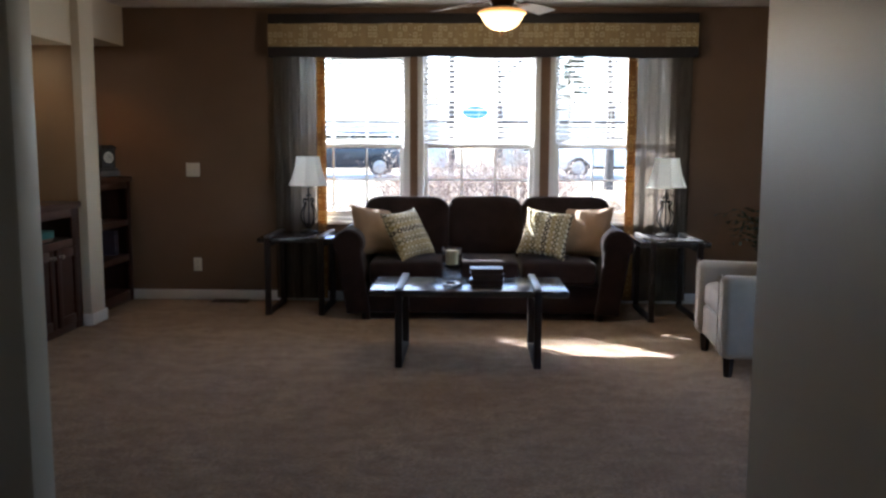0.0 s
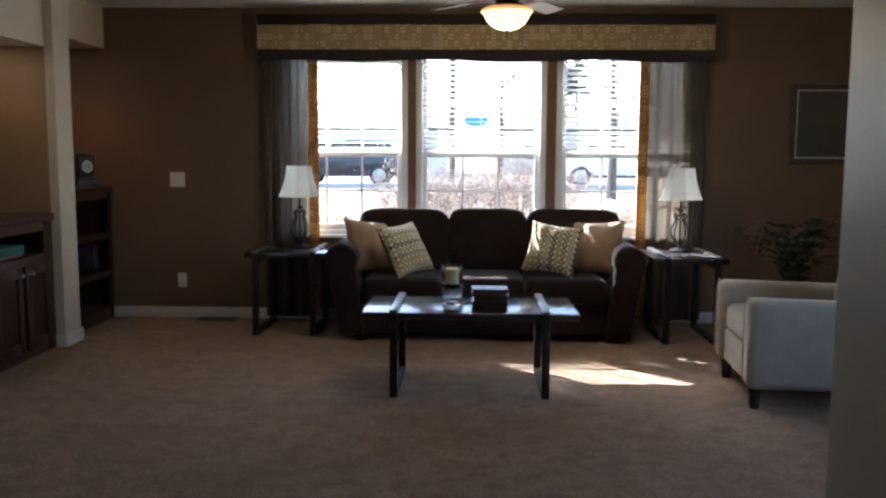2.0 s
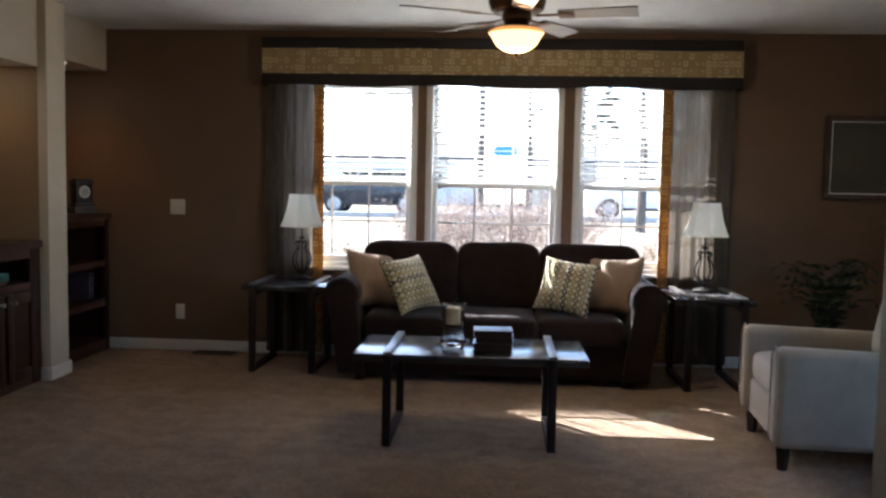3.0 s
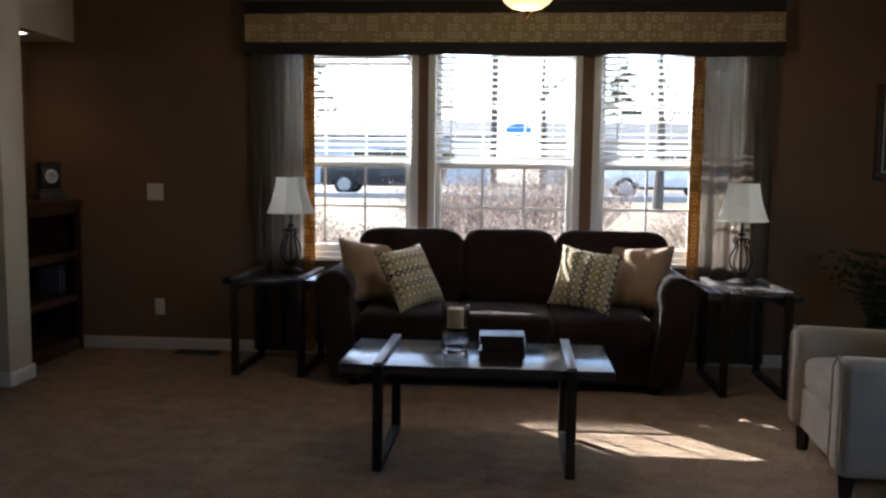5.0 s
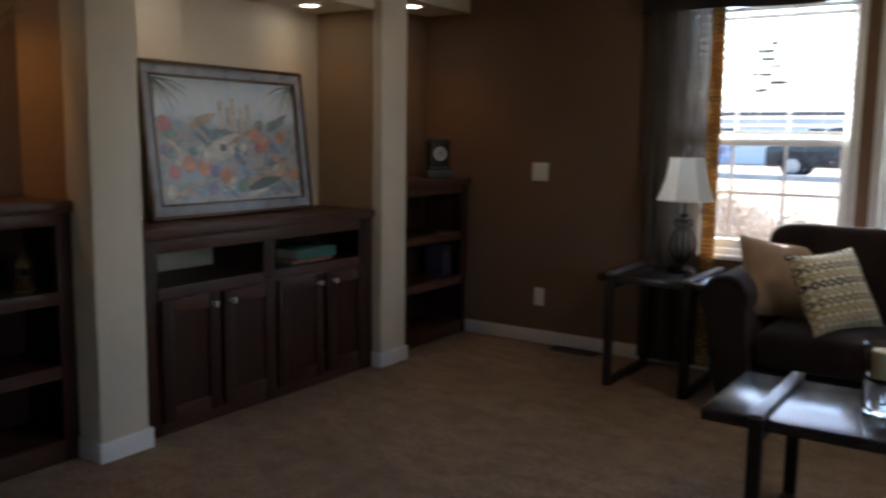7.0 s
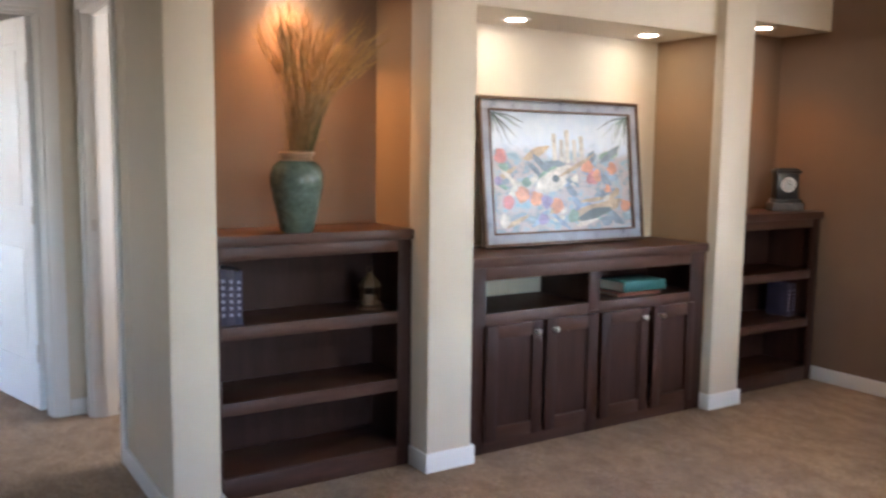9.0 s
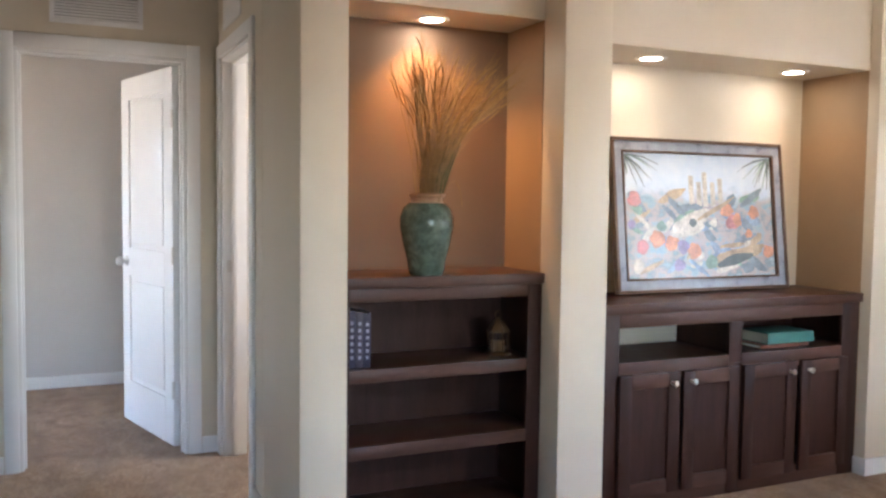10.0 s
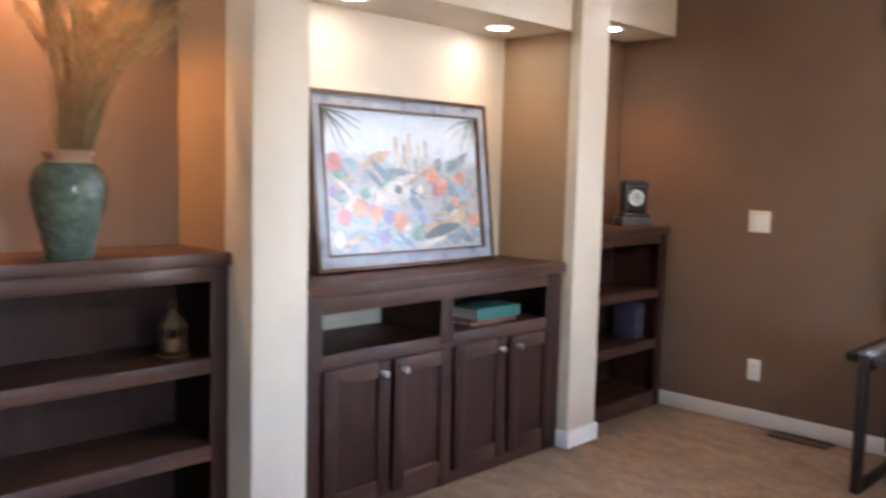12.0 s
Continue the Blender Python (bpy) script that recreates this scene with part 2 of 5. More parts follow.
TABLE_STRAP = surf("pewter_strap", (0.20, 0.19, 0.18), 0.32, metal=0.7, var=0.15, scale=5, fine=60, bump=0.05)
IRON = surf("dark_iron", (0.02, 0.017, 0.015), 0.45, metal=0.6, var=0.25, scale=12, fine=80, bump=0.1)
NICKEL = surf("brushed_nickel", (0.70, 0.68, 0.65), 0.38, metal=1.0, var=0.05, scale=20, fine=120, bump=0.02)
BRONZE = surf("antique_bronze", (0.15, 0.075, 0.035), 0.35, metal=0.8, var=0.25, scale=12, fine=80, bump=0.05)
SOFA = surf("chocolate_microfibre", (0.027, 0.0145, 0.0135), 0.85, var=0.25, scale=5, fine=240, bump=0.25, dist=0.002, sheen=0.12, spec=0.15)
LINEN = surf("oatmeal_linen", (0.40, 0.355, 0.295), 0.85, var=0.08, scale=5, fine=260, bump=0.3, dist=0.001, sheen=0.3)
TAN_CLOTH = surf("tan_faux_suede", (0.31, 0.205, 0.125), 0.8, var=0.1, scale=6, fine=200, bump=0.15, dist=0.001, sheen=0.3)
RINGS = ring_print("ring_print_cloth")
GOLD = square_print("gold_square_print", (0.37, 0.265, 0.118), (0.62, 0.53, 0.33), 25)
GOLD_EDGE = square_print("gold_curtain_edge", (0.36, 0.19, 0.055), (0.70, 0.50, 0.20), 26, through_light=0.28)
DARK_CLOTH = surf("espresso_cloth", (0.022, 0.017, 0.017), 0.85, var=0.2, scale=5, fine=220, bump=0.2, dist=0.001)
SHEER = sheer("dark_sheer", (0.155, 0.13, 0.104), 0.15)
SHADE = shade_cloth("ivory_shade", (0.93, 0.94, 0.90))
PANE = glass("clear_pane", ior=1.05)
CLEAR = glass("clear_jar_glass")
PICTURE_GLASS = glass("picture_glass", ior=1.5)
WAX = surf("ivory_wax", (0.74, 0.62, 0.38), 0.5, var=0.05, scale=8, fine=40, bump=0.03)
GLAZE = surf("green_glaze", (0.12, 0.165, 0.125), 0.22, var=0.35, scale=7, fine=30, bump=0.15, dist=0.003, tint=[0.05, 0.075, 0.065])
CLAY = surf("terracotta_rim", (0.38, 0.235, 0.14), 0.6, var=0.15, scale=10, fine=60, bump=0.1)
STRAW = surf("dried_straw", (0.34, 0.22, 0.085), 0.8, var=0.25, scale=14, fine=90, bump=0.1, randomise=0.3)
PLASTIC = surf("ivory_plastic", (0.72, 0.69, 0.62), 0.35, var=0.02, bump=0.0)
SLAT = see_through_vinyl("white_blind_slat", (0.80, 0.80, 0.78))
VENT_BROWN = surf("brown_register", (0.10, 0.07, 0.05), 0.5, metal=0.3, var=0.1, bump=0.03)
BOWL = glow("lit_amber_bowl", (1.0, 0.60, 0.22), 0.31)
LIP = glow("amber_glass_lip", (0.9, 0.38, 0.10), 0.10)
BULB = glow("lit_lens", (1.0, 0.84, 0.62), 2.1)


# ---- mesh helpers ----
def bm_box(x0, y0, z0, x1, y1, z1, bevel=0.0, seg=2, bm=None):
    own = bmesh.new()
    bmesh.ops.create_cube(own, size=1)
    bmesh.ops.scale(own, vec=(x1 - x0, y1 - y0, z1 - z0), verts=own.verts)
    bmesh.ops.translate(own, vec=((x0 + x1) / 2, (y0 + y1) / 2, (z0 + z1) / 2), verts=own.verts)
    if bevel:
        bmesh.ops.bevel(own, geom=own.edges[:], offset=bevel, segments=seg, affect="EDGES", profile=0.5)
    return add(bm, own) if bm is not None else own


def add(bm, other, m=None):
    """Joins other, moved by m, into bm."""
    if m is not None:
        bmesh.ops.transform(other, matrix=m, verts=other.verts)
    me = bpy.data.meshes.new("tmp")
    other.to_mesh(me)
    other.free()
    bm.from_mesh(me)
    bpy.data.meshes.remove(me)
    return bm


def bm_lathe(profile, n=28, cx=0.0, cy=0.0):
    """A turned shape from (radius, height) pairs."""
    bm = bmesh.new()
    rings = []
    for r, z in profile:
        if r < 1e-5:
            rings.append([bm.verts.new((cx, cy, z))])
        else:
            rings.append([bm.verts.new((cx + r * math.cos(2 * math.pi * i / n), cy + r * math.sin(2 * math.pi * i / n), z)) for i in range(n)])
    for a, b in zip(rings, rings[1:]):
        for i in range(n):
            j = (i + 1) % n
            if len(a) == 1 and len(b) == 1:
                continue
            if len(a) == 1:
                bm.faces.new((a[0], b[j], b[i]))
            elif len(b) == 1:
                bm.faces.new((a[i], a[j], b[0]))
            else:
                bm.faces.new((a[i], a[j], b[j], b[i]))
    bmesh.ops.recalc_face_normals(bm, faces=bm.faces)
    return bm


def bm_tube(points, radius, n=8, bm=None, taper=1.0):
    """A round bar along a line of points."""
    own = bm if bm is not None else bmesh.new()
    pts = [Vector(p) for p in points]
    rings = []
    for i, p in enumerate(pts):
        way = (pts[min(i + 1, len(pts) - 1)] - pts[max(i - 1, 0)]).normalized()
        side = way.orthogonal() if i == 0 else (prev - way * prev.dot(way))
        side.normalize()
        prev = side
        up = way.cross(side)
        r = radius * (1 + (taper - 1) * i / max(1, len(pts) - 1))
        rings.append([own.verts.new(p + r * (side * math.cos(2 * math.pi * k / n) + up * math.sin(2 * math.pi * k / n))) for k in range(n)])
    for a, b in zip(rings, rings[1:]):
        for k in range(n):
            own.faces.new((a[k], a[(k + 1) % n], b[(k + 1) % n], b[k]))
    own.faces.new(rings[0][::-1])
    own.faces.new(rings[-1])
    return own


def bm_puff(a, b, c, e1=0.45, e2=0.3, nu=36, nv=18):
    """A stuffed cushion: half sizes a, b, c; small exponents make it boxy."""
    def w(v, e):
        return math.copysign(abs(v) ** e, v)
    bm = bmesh.new()
    rows = []
    for j in range(nv + 1):
        ph = -math.pi / 2 + math.pi * j / nv
        row = []
        for i in range(nu):
            th = 2 * math.pi * i / nu
            row.append(bm.verts.new((a * w(math.cos(ph), e1) * w(math.cos(th), e2), b * w(math.cos(ph), e1) * w(math.sin(th), e2), c * w(math.sin(ph), e1))))
        rows.append(row)
    for r0, r1 in zip(rows, rows[1:]):
        for i in range(nu):
            bm.faces.new((r0[i], r0[(i + 1) % nu], r1[(i + 1) % nu], r1[i]))
    bmesh.ops.remove_doubles(bm, verts=bm.verts, dist=1e-5)
    bmesh.ops.recalc_face_normals(bm, faces=bm.faces)
    return bm


def bm_pillow(half, thick, n=16, seed=0):
    """A square throw pillow standing in the xz plane, corners drawn out."""
    bm = bmesh.new()
    for sgn in (1, -1):
        grid = []
        for j in range(n + 1):
            v = -1 + 2 * j / n
            row = []
            for i in range(n + 1):
                u = -1 + 2 * i / n
                x = half * u * (1 - 0.10 * (1 - v * v) * abs(u))
                z = half * v * (1 - 0.10 * (1 - u * u) * abs(v))
                body = max(0.0, (1 - u * u) * (1 - v * v)) ** 0.42
                wob = 0.10 * noise.noise((u * 1.7 + seed, v * 1.7, sgn * 3.0 + seed))
                row.append(bm.verts.new((x, sgn * thick * body * (1 + wob * 2), z)))
            grid.append(row)
        for j in range(n):
            for i in range(n):
                q = (grid[j][i], grid[j][i + 1], grid[j + 1][i + 1], grid[j + 1][i])
                bm.faces.new(q if sgn < 0 else q[::-1])
    bmesh.ops.remove_doubles(bm, verts=bm.verts, dist=1e-4)
    return bm


def bm_extrude(outline, y0, y1, bevel=0.0):
    """A closed outline of (x, z) pairs drawn out along y."""
    bm = bmesh.new()
    f = bm.faces.new([bm.verts.new((x, y0, z)) for x, z in outline])
    got = bmesh.ops.extrude_face_region(bm, geom=[f])
    bmesh.ops.translate(bm, vec=(0, y1 - y0, 0), verts=[g for g in got["geom"] if isinstance(g, bmesh.types.BMVert)])
    bmesh.ops.recalc_face_normals(bm, faces=bm.faces)
    if bevel:
        caps = [e for e in bm.edges if abs(e.verts[0].co.y - e.verts[1].co.y) < 1e-6]
        bmesh.ops.bevel(bm, geom=caps, offset=bevel, segments=3, affect="EDGES", profile=0.5)
    return bm


def mesh_of(name, bm, material, smooth=True):
    me = bpy.data.meshes.new(name)
    bm.to_mesh(me)
    bm.free()
    for mat in (material if isinstance(material, (list, tuple)) else [material]):
        me.materials.append(mat)
    if smooth:
        me.shade_smooth()
        me.set_sharp_from_angle(angle=radians(38))
    return me


def part(name, bm, material, parent, label="", smooth=True):
    ob = new(name, mesh_of(name, bm, material, smooth))
    ob.parent = parent
    return tagged(ob, label)


def thing(name, x, y, z, label, category, group="", turn=0.0, kind=""):
    ob = new(name)
    ob.empty_display_size = 0.1
    ob.matrix_world = pose(x, y, z, 0, 0, turn)
    return tagged(ob, label, category, group, kind)


def solid(name, bm, material, label="", category="", kind="", smooth=True, group=""):
    return tagged(new(name, mesh_of(name, bm, material, smooth)), label, category, group, kind)


def boxes(rows, bevel=0.0):
    bm = bmesh.new()
    for r in rows:
        bm_box(*r, bevel=bevel, bm=bm)
    return bm


def structure(name, rows, material, label="", bevel=0.0):
    return solid(name, boxes(rows, bevel), material, label, kind="structure", smooth=bevel > 0)


# ---- the shell ----
WY = 6.93           # window wall
FX = -2.695         # face of the pillars
SXS = (-2.85, -2.753, -2.825)   # faces of the three soffits
BXS = (-2.83, -2.757, -2.818)   # faces of the three built-ins
NX = -3.16          # back of the niches
HX = -4.30          # hall wall with the open door
HY = 3.01           # hall wall with the second door
RX = 3.4            # wall past the armchair
OY0, OY1 = 1.82, 1.93   # wall with the wide opening
WINDOWS = [(-1.475, -0.472), (-0.408, 0.595), (0.671, 1.674)]
SILL, HEAD = 0.66, 2.14

structure("floor", [(-6.8, -2.8, -0.12, 3.6, 7.08, 0.0)], CARPET, "tan and brown cut pile carpet")
structure("ceiling", [(-6.8, -2.8, CEIL, 3.6, 7.08, CEIL + 0.12)], CEIL_WHITE, "white textured ceiling")
rows = [(-3.3, WY, 0, WINDOWS[0][0], WY + 0.15, CEIL), (WINDOWS[2][1], WY, 0, RX + 0.12, WY + 0.15, CEIL),
        (WINDOWS[0][1], WY, SILL, WINDOWS[1][0], WY + 0.15, HEAD), (WINDOWS[1][1], WY, SILL, WINDOWS[2][0], WY + 0.15, HEAD),
        (WINDOWS[0][0], WY, 0, WINDOWS[2][1], WY + 0.15, SILL), (WINDOWS[0][0], WY, HEAD, WINDOWS[2][1], WY + 0.15, CEIL)]
structure("wall_north", rows, BROWN, "dark brown painted wall with three windows")
# unseen openings added to let in daylight: past the armchair, behind the walker
def holed(x0, x1, y0, y1, along_y, holes):
    """A wall slab with openings (start, end, sill, head) along its run."""
    out = []
    at = y0 if along_y else x0
    end = y1 if along_y else x1
    for a, b, lo, hi in holes:
        out += [(at, a, 0, CEIL), (a, b, hi, CEIL)] + ([(a, b, 0, lo)] if lo > 0 else [])
        at = b
    out.append((at, end, 0, CEIL))
    return [(x0, a, lo, x1, b, hi) if along_y else (a, y0, lo, b, y1, hi) for a, b, lo, hi in out]


structure("wall_east", holed(RX, RX + 0.12, -2.7, WY, True, [(-0.9, -0.1, 1.45, 2.03), (2.35, 3.6, 0.66, 2.03)]), CREAM, "cream painted wall with unseen window openings added for light")
structure("wall_south", holed(-4.4, RX + 0.12, -2.8, -2.7, False, [(-4.05, -3.45, 1.0, 2.0)]), CREAM, "cream painted wall with a small unseen opening added for light")
# both walls carry their shade in the darkened base colour
structure("wall_opening_east", [(0.705, -0.6, 0, 0.82, OY1, CEIL), (0.82, OY0, 0, RX, OY1, CEIL)], TAUPE_SHADED, "taupe passage wall beside a wide opening, colour darkened for its shade", 0.012)
structure("wall_opening_west", [(-2.2, OY0, 0, -1.015, OY1, CEIL)], TAUPE_SHADED, "taupe wall beside a wide opening, colour darkened for its shade", 0.012)
NICHES = ((3.185, 4.073), (4.297, 5.848), (6.077, WY))
NICHE_TOPS = (2.07, 1.983, 2.10)
P1 = NICHES[0][0]
# pillars and soffits of the built-in wall; pillar 1 is the end of the hall wall
structure("pillar_1", [(-3.28, HY, 0, FX, P1, CEIL)], CREAM, "cream painted pillar at the end of the hall wall", 0.006)
structure("pillar_2", [(-3.28, NICHES[0][1], 0, FX, NICHES[1][0], CEIL)], CREAM, "cream painted pillar between two niches", 0.006)
structure("pillar_3", [(-3.28, NICHES[1][1], 0, FX, NICHES[2][0], CEIL)], CREAM, "cream painted pillar between two niches", 0.006)
for i, (a, b) in enumerate(NICHES):
    structure("soffit_%d" % (i + 1), [(NX, a, NICHE_TOPS[i], SXS[i], b, CEIL)], CREAM, "cream painted soffit over a niche")
structure("wall_niche_1", [(-3.28, NICHES[0][0], 0, NX, NICHES[0][1], CEIL)], UMBER, "umber painted back of a niche")
structure("wall_niche_2", [(-3.28, NICHES[1][0], 0, NX, NICHES[1][1], CEIL)], CREAM, "cream painted back of a niche")
structure("wall_niche_3", [(-3.28, NICHES[2][0], 0, NX, NICHES[2][1], CEIL)], BROWN, "brown painted back of a niche")
# tan lining on the sides of the niches
for (a, b), za, sx in zip(NICHES, NICHE_TOPS, SXS):
    structure("wall_niche_side", [(NX, a, 0, sx - 0.004, a + 0.003, za)], TAN, "tan painted side of a niche")
    if b < WY:
        structure("wall_niche_side", [(NX, b - 0.003, 0, sx - 0.004, b, za)], TAN, "tan painted side of a niche")
# hall: wall with the open door, wall with the second door
D1 = (2.07, 2.85)
D2 = (-4.21, -3.48)
DH = 2.025
structure("wall_hall_west", [(HX - 0.12, -2.7, 0, HX, D1[0], CEIL), (HX - 0.12, D1[1], 0, HX, HY + 0.12, CEIL), (HX - 0.12, D1[0], DH, HX, D1[1], CEIL)], CREAM, "cream painted hall wall with an open doorway")
structure("wall_hall_north", [(HX, HY, 0, D2[0], HY + 0.12, CEIL), (D2[1], HY, 0, -3.28, HY + 0.12, CEIL), (D2[0], HY, DH, D2[1], HY + 0.12, CEIL)], CREAM, "cream painted hall wall with a doorway")
structure("wall_bath", holed(-4.4, -3.28, 4.9, 5.0, False, [(-4.05, -3.45, 1.05, 1.95)]) + [(-4.5, HY + 0.12, 0, -4.4, 5.0, CEIL)], GREY_WALL, "pale painted wall")
BW = (-6.15, -5.3)
# the west opening is added out of view to brighten the bedroom
structure("wall_bedroom_west", holed(-6.31, -6.19, 0.2, 4.1, True, [(0.4, 0.75, 0.8, 2.0)]), GREY_WALL, "pale grey bedroom wall")
structure("wall_bedroom_north", [(-6.19, 4.0, 0, -4.5, 4.1, CEIL)], GREY_WALL, "pale grey bedroom wall")
structure("wall_bedroom_south", [(-6.31, 0.1, 0, BW[0], 0.2, CEIL), (BW[1], 0.1, 0, HX - 0.12, 0.2, CEIL), (BW[0], 0.1, 0, BW[1], 0.2, 0.3), (BW[0], 0.1, 2.3, BW[1], 0.2, CEIL)], GREY_WALL, "pale grey bedroom wall with a window opening")


def baseboard(rows):
    bm = bmesh.new()
    for r in rows:
        bm_box(*r, bevel=0.004, bm=bm)
    return solid("baseboard", bm, TRIM, "white painted baseboard", kind="structure")


BH, BT = 0.085, 0.014
baseboard([(BXS[2], WY - BT, 0, RX, WY, BH)])
for k in (0, 1):
    a, b = NICHES[k][1], NICHES[k + 1][0]
    baseboard([(FX, a - BT, 0, FX + BT, b + BT, BH), (BXS[k], a - BT, 0, FX, a, BH), (BXS[k + 1], b, 0, FX, b + BT, BH)])
baseboard([(FX, HY - BT, 0, FX + BT, P1 + BT, BH), (D2[1] + 0.07, HY - BT, 0, FX, HY, BH), (BXS[0], P1, 0, FX, P1 + BT, BH)])
baseboard([(HX, D1[1] + 0.07, 0, HX + BT, HY, BH), (HX, -2.7, 0, HX + BT, D1[0] - 0.07, BH)])
baseboard([(-6.19, 0.2, 0, -6.19 + BT, 4.0, BH)])
baseboard([(0.82, OY0 - BT, 0, RX, OY0, BH)])
baseboard([(-2.2, OY0 - BT, 0, -1.015, OY0, BH)])


# ---- windows ----
def window(i, x0, x1):
    w = thing("window_%d" % i, (x0 + x1) / 2, WY, SILL, "white vinyl double hung window with a divided lower sash", "window", kind="structure")
    h = (x1 - x0) / 2
    top = HEAD - SILL
    mid = 1.317 - SILL
    y0, y1 = -0.004, 0.12
    fr = 0.048
    part("window_frame", boxes([(-h, y0, 0, -h + fr, y1, top), (h - fr, y0, 0, h, y1, top), (-h + fr, y0, top - fr, h - fr, y1, top), (-h + fr, y0, 0, h - fr, y1, fr)], 0.004), VINYL, w)
    part("window_sill", bm_box(-h - 0.02, -0.045, -0.012, h + 0.02, -0.0045, 0.014, 0.004), TRIM, w)
    s = 0.038
    a = h - fr
    low = part("lower_sash", boxes([(-a, 0.035, fr, -a + s, 0.065, mid), (a - s, 0.035, fr, a, 0.065, mid), (-a + s, 0.035, fr, a - s, 0.065, fr + 0.05), (-a + s, 0.03, mid - 0.04, a - s, 0.066, mid)], 0.003), VINYL, w)
    up = part("upper_sash", boxes([(-a, 0.07, mid - 0.02, -a + s, 0.10, top - fr), (a - s, 0.07, mid - 0.02, a, 0.10, top - fr), (-a + s, 0.07, top - fr - 0.04, a - s, 0.10, top - fr), (-a + s, 0.07, mid - 0.02, a - s, 0.10, mid + 0.02)], 0.003), VINYL, w)
    g = a - s
    for sash, y, za, zb in ((low, 0.05, fr + 0.05, mid - 0.04), (up, 0.085, mid + 0.02, top - fr - 0.04)):
        for k in (1, 2):
            x = -g + 2 * g * k / 3
            part("muntin", bm_box(x - 0.007, y - 0.006, za, x + 0.007, y + 0.006, zb), VINYL, sash, smooth=False)
        part("muntin", bm_box(-g, y - 0.005, (za + zb) / 2 - 0.007, g, y + 0.005, (za + zb) / 2 + 0.007), VINYL, sash, smooth=False)
        pane = part("pane", bm_box(-g - 0.004, y - 0.0015, za - 0.004, g + 0.004, y + 0.0015, zb + 0.004), PANE, sash, smooth=False)
        pane.visible_shadow = False
    return w


for i, (a, b) in enumerate(WINDOWS):
    window(i + 1, a, b)


def blind(x0, x1, low, high):
    """Slats turn from the low to the high tilt over the lowest few."""
    b = thing("window_blind", (x0 + x1) / 2, WY + 0.012, 1.335, "white slatted blind lowered over the upper sash", "blind", "window blinds")
    h = (x1 - x0) / 2 - 0.055
    part("headrail", bm_box(-h, -0.022, 0.70, h, 0.024, 0.745, 0.003), SLAT, b)
    part("bottom_rail", bm_box(-h, -0.02, 0.0, h, 0.02, 0.022, 0.005), SLAT, b)
    slat = bmesh.new()
    bm_box(-h, -0.0225, -0.0014, h, 0.0225, 0.0014, bm=slat)
    me = mesh_of("slat", slat, SLAT, False)
    z = 0.052
    k = 0
    while z < 0.69:
        s = new("slat", me)
        s.parent = b
        s.matrix_basis = pose(0, 0, z, low + (high - low) * min(1.0, 0.16 * k) + 2 * math.sin(k * 2.3), 0, 0.12 * math.sin(k * 1.7))
        z += 0.041
        k += 1
    for x in (-h * 0.72, 0.0, h * 0.72):
        part("ladder_cord", bm_tube([(x, 0.0, 0.01), (x, 0.0, 0.71)], 0.0018, 5), SLAT, b)
    part("tilt_wand", bm_tube([(-h + 0.1, -0.026, 0.71), (-h + 0.1, -0.028, 0.0)], 0.004, 6), PLASTIC, b)
    return b


for (a, b), (low, high) in zip(WINDOWS, ((6, 36), (34, -14), (30, -16))):
    blind(a, b, low, high)


# ---- valance and curtains ----
def cloth_strip(x0, x1, z0, z1, y, amp, waves, sag=0.0, thick=0.004, n=120, nz=6, phase=0.0, flare=0.0):
    """Hanging cloth in soft folds."""
    bm = bmesh.new()
    sides = []
    for off in (0.0, thick):
        grid = []
        for j in range(nz + 1):
            f = j / nz
            row = []
            for i in range(n + 1):
                u = i / n
                a = amp * (0.6 + 0.4 * (1 - f)) * (1 + flare * (1 - f))
                yy = y + a * math.sin(2 * math.pi * waves * u + phase + 0.7 * math.sin(5 * u)) + 0.3 * a * math.sin(4.7 * math.pi * waves * u + 1.3) + off
                zz = z0 + (z1 - z0) * f + (1 - f) * sag * math.sin(2 * math.pi * 3 * u + 0.5)
                row.append(bm.verts.new((x0 + (x1 - x0) * u, yy, zz)))
            grid.append(row)
        for j in range(nz):
            for i in range(n):
                bm.faces.new((grid[j][i], grid[j][i + 1], grid[j + 1][i + 1], grid[j + 1][i]))
        sides.append(grid)
    a, b = sides
    for i in range(n):
        bm.faces.new((a[0][i], b[0][i], b[0][i + 1], a[0][i + 1]))
        bm.faces.new((a[nz][i], a[nz][i + 1], b[nz][i + 1], b[nz][i]))
    for j in range(nz):
        bm.faces.new((a[j][0], a[j + 1][0], b[j + 1][0], b[j][0]))
        bm.faces.new((a[j][n], b[j][n], b[j + 1][n], a[j + 1][n]))
    bmesh.ops.recalc_face_normals(bm, faces=bm.faces)
    return bm


VX0, VX1, VY = -1.60, 1.817, 6.80
val = thing("window_valance", 0, 0, 0, "gold printed fabric valance with espresso bands above three windows", "valance")
part("top_band", boxes([(VX0, VY, 2.262, VX1, VY + 0.012, 2.340), (VX0, VY + 0.012, 2.262, VX0 + 0.012, WY, 2.340), (VX1 - 0.012, VY + 0.012, 2.262, VX1, WY, 2.340), (VX0, VY + 0.012, 2.32, VX1, WY, 2.340)], 0.003), DARK_CLOTH, val, "espresso cloth band")
part("printed_band", cloth_strip(VX0, VX1, 2.078, 2.264, VY + 0.002, 0.004, 5, 0.0, 0.006), GOLD, val, "gold cloth printed with small squares")
part("bottom_band", cloth_strip(VX0 - 0.004, VX1 + 0.004, 1.998, 2.082, VY, 0.006, 5, 0.007, 0.008), DARK_CLOTH, val, "espresso cloth band with a gently waved hem")
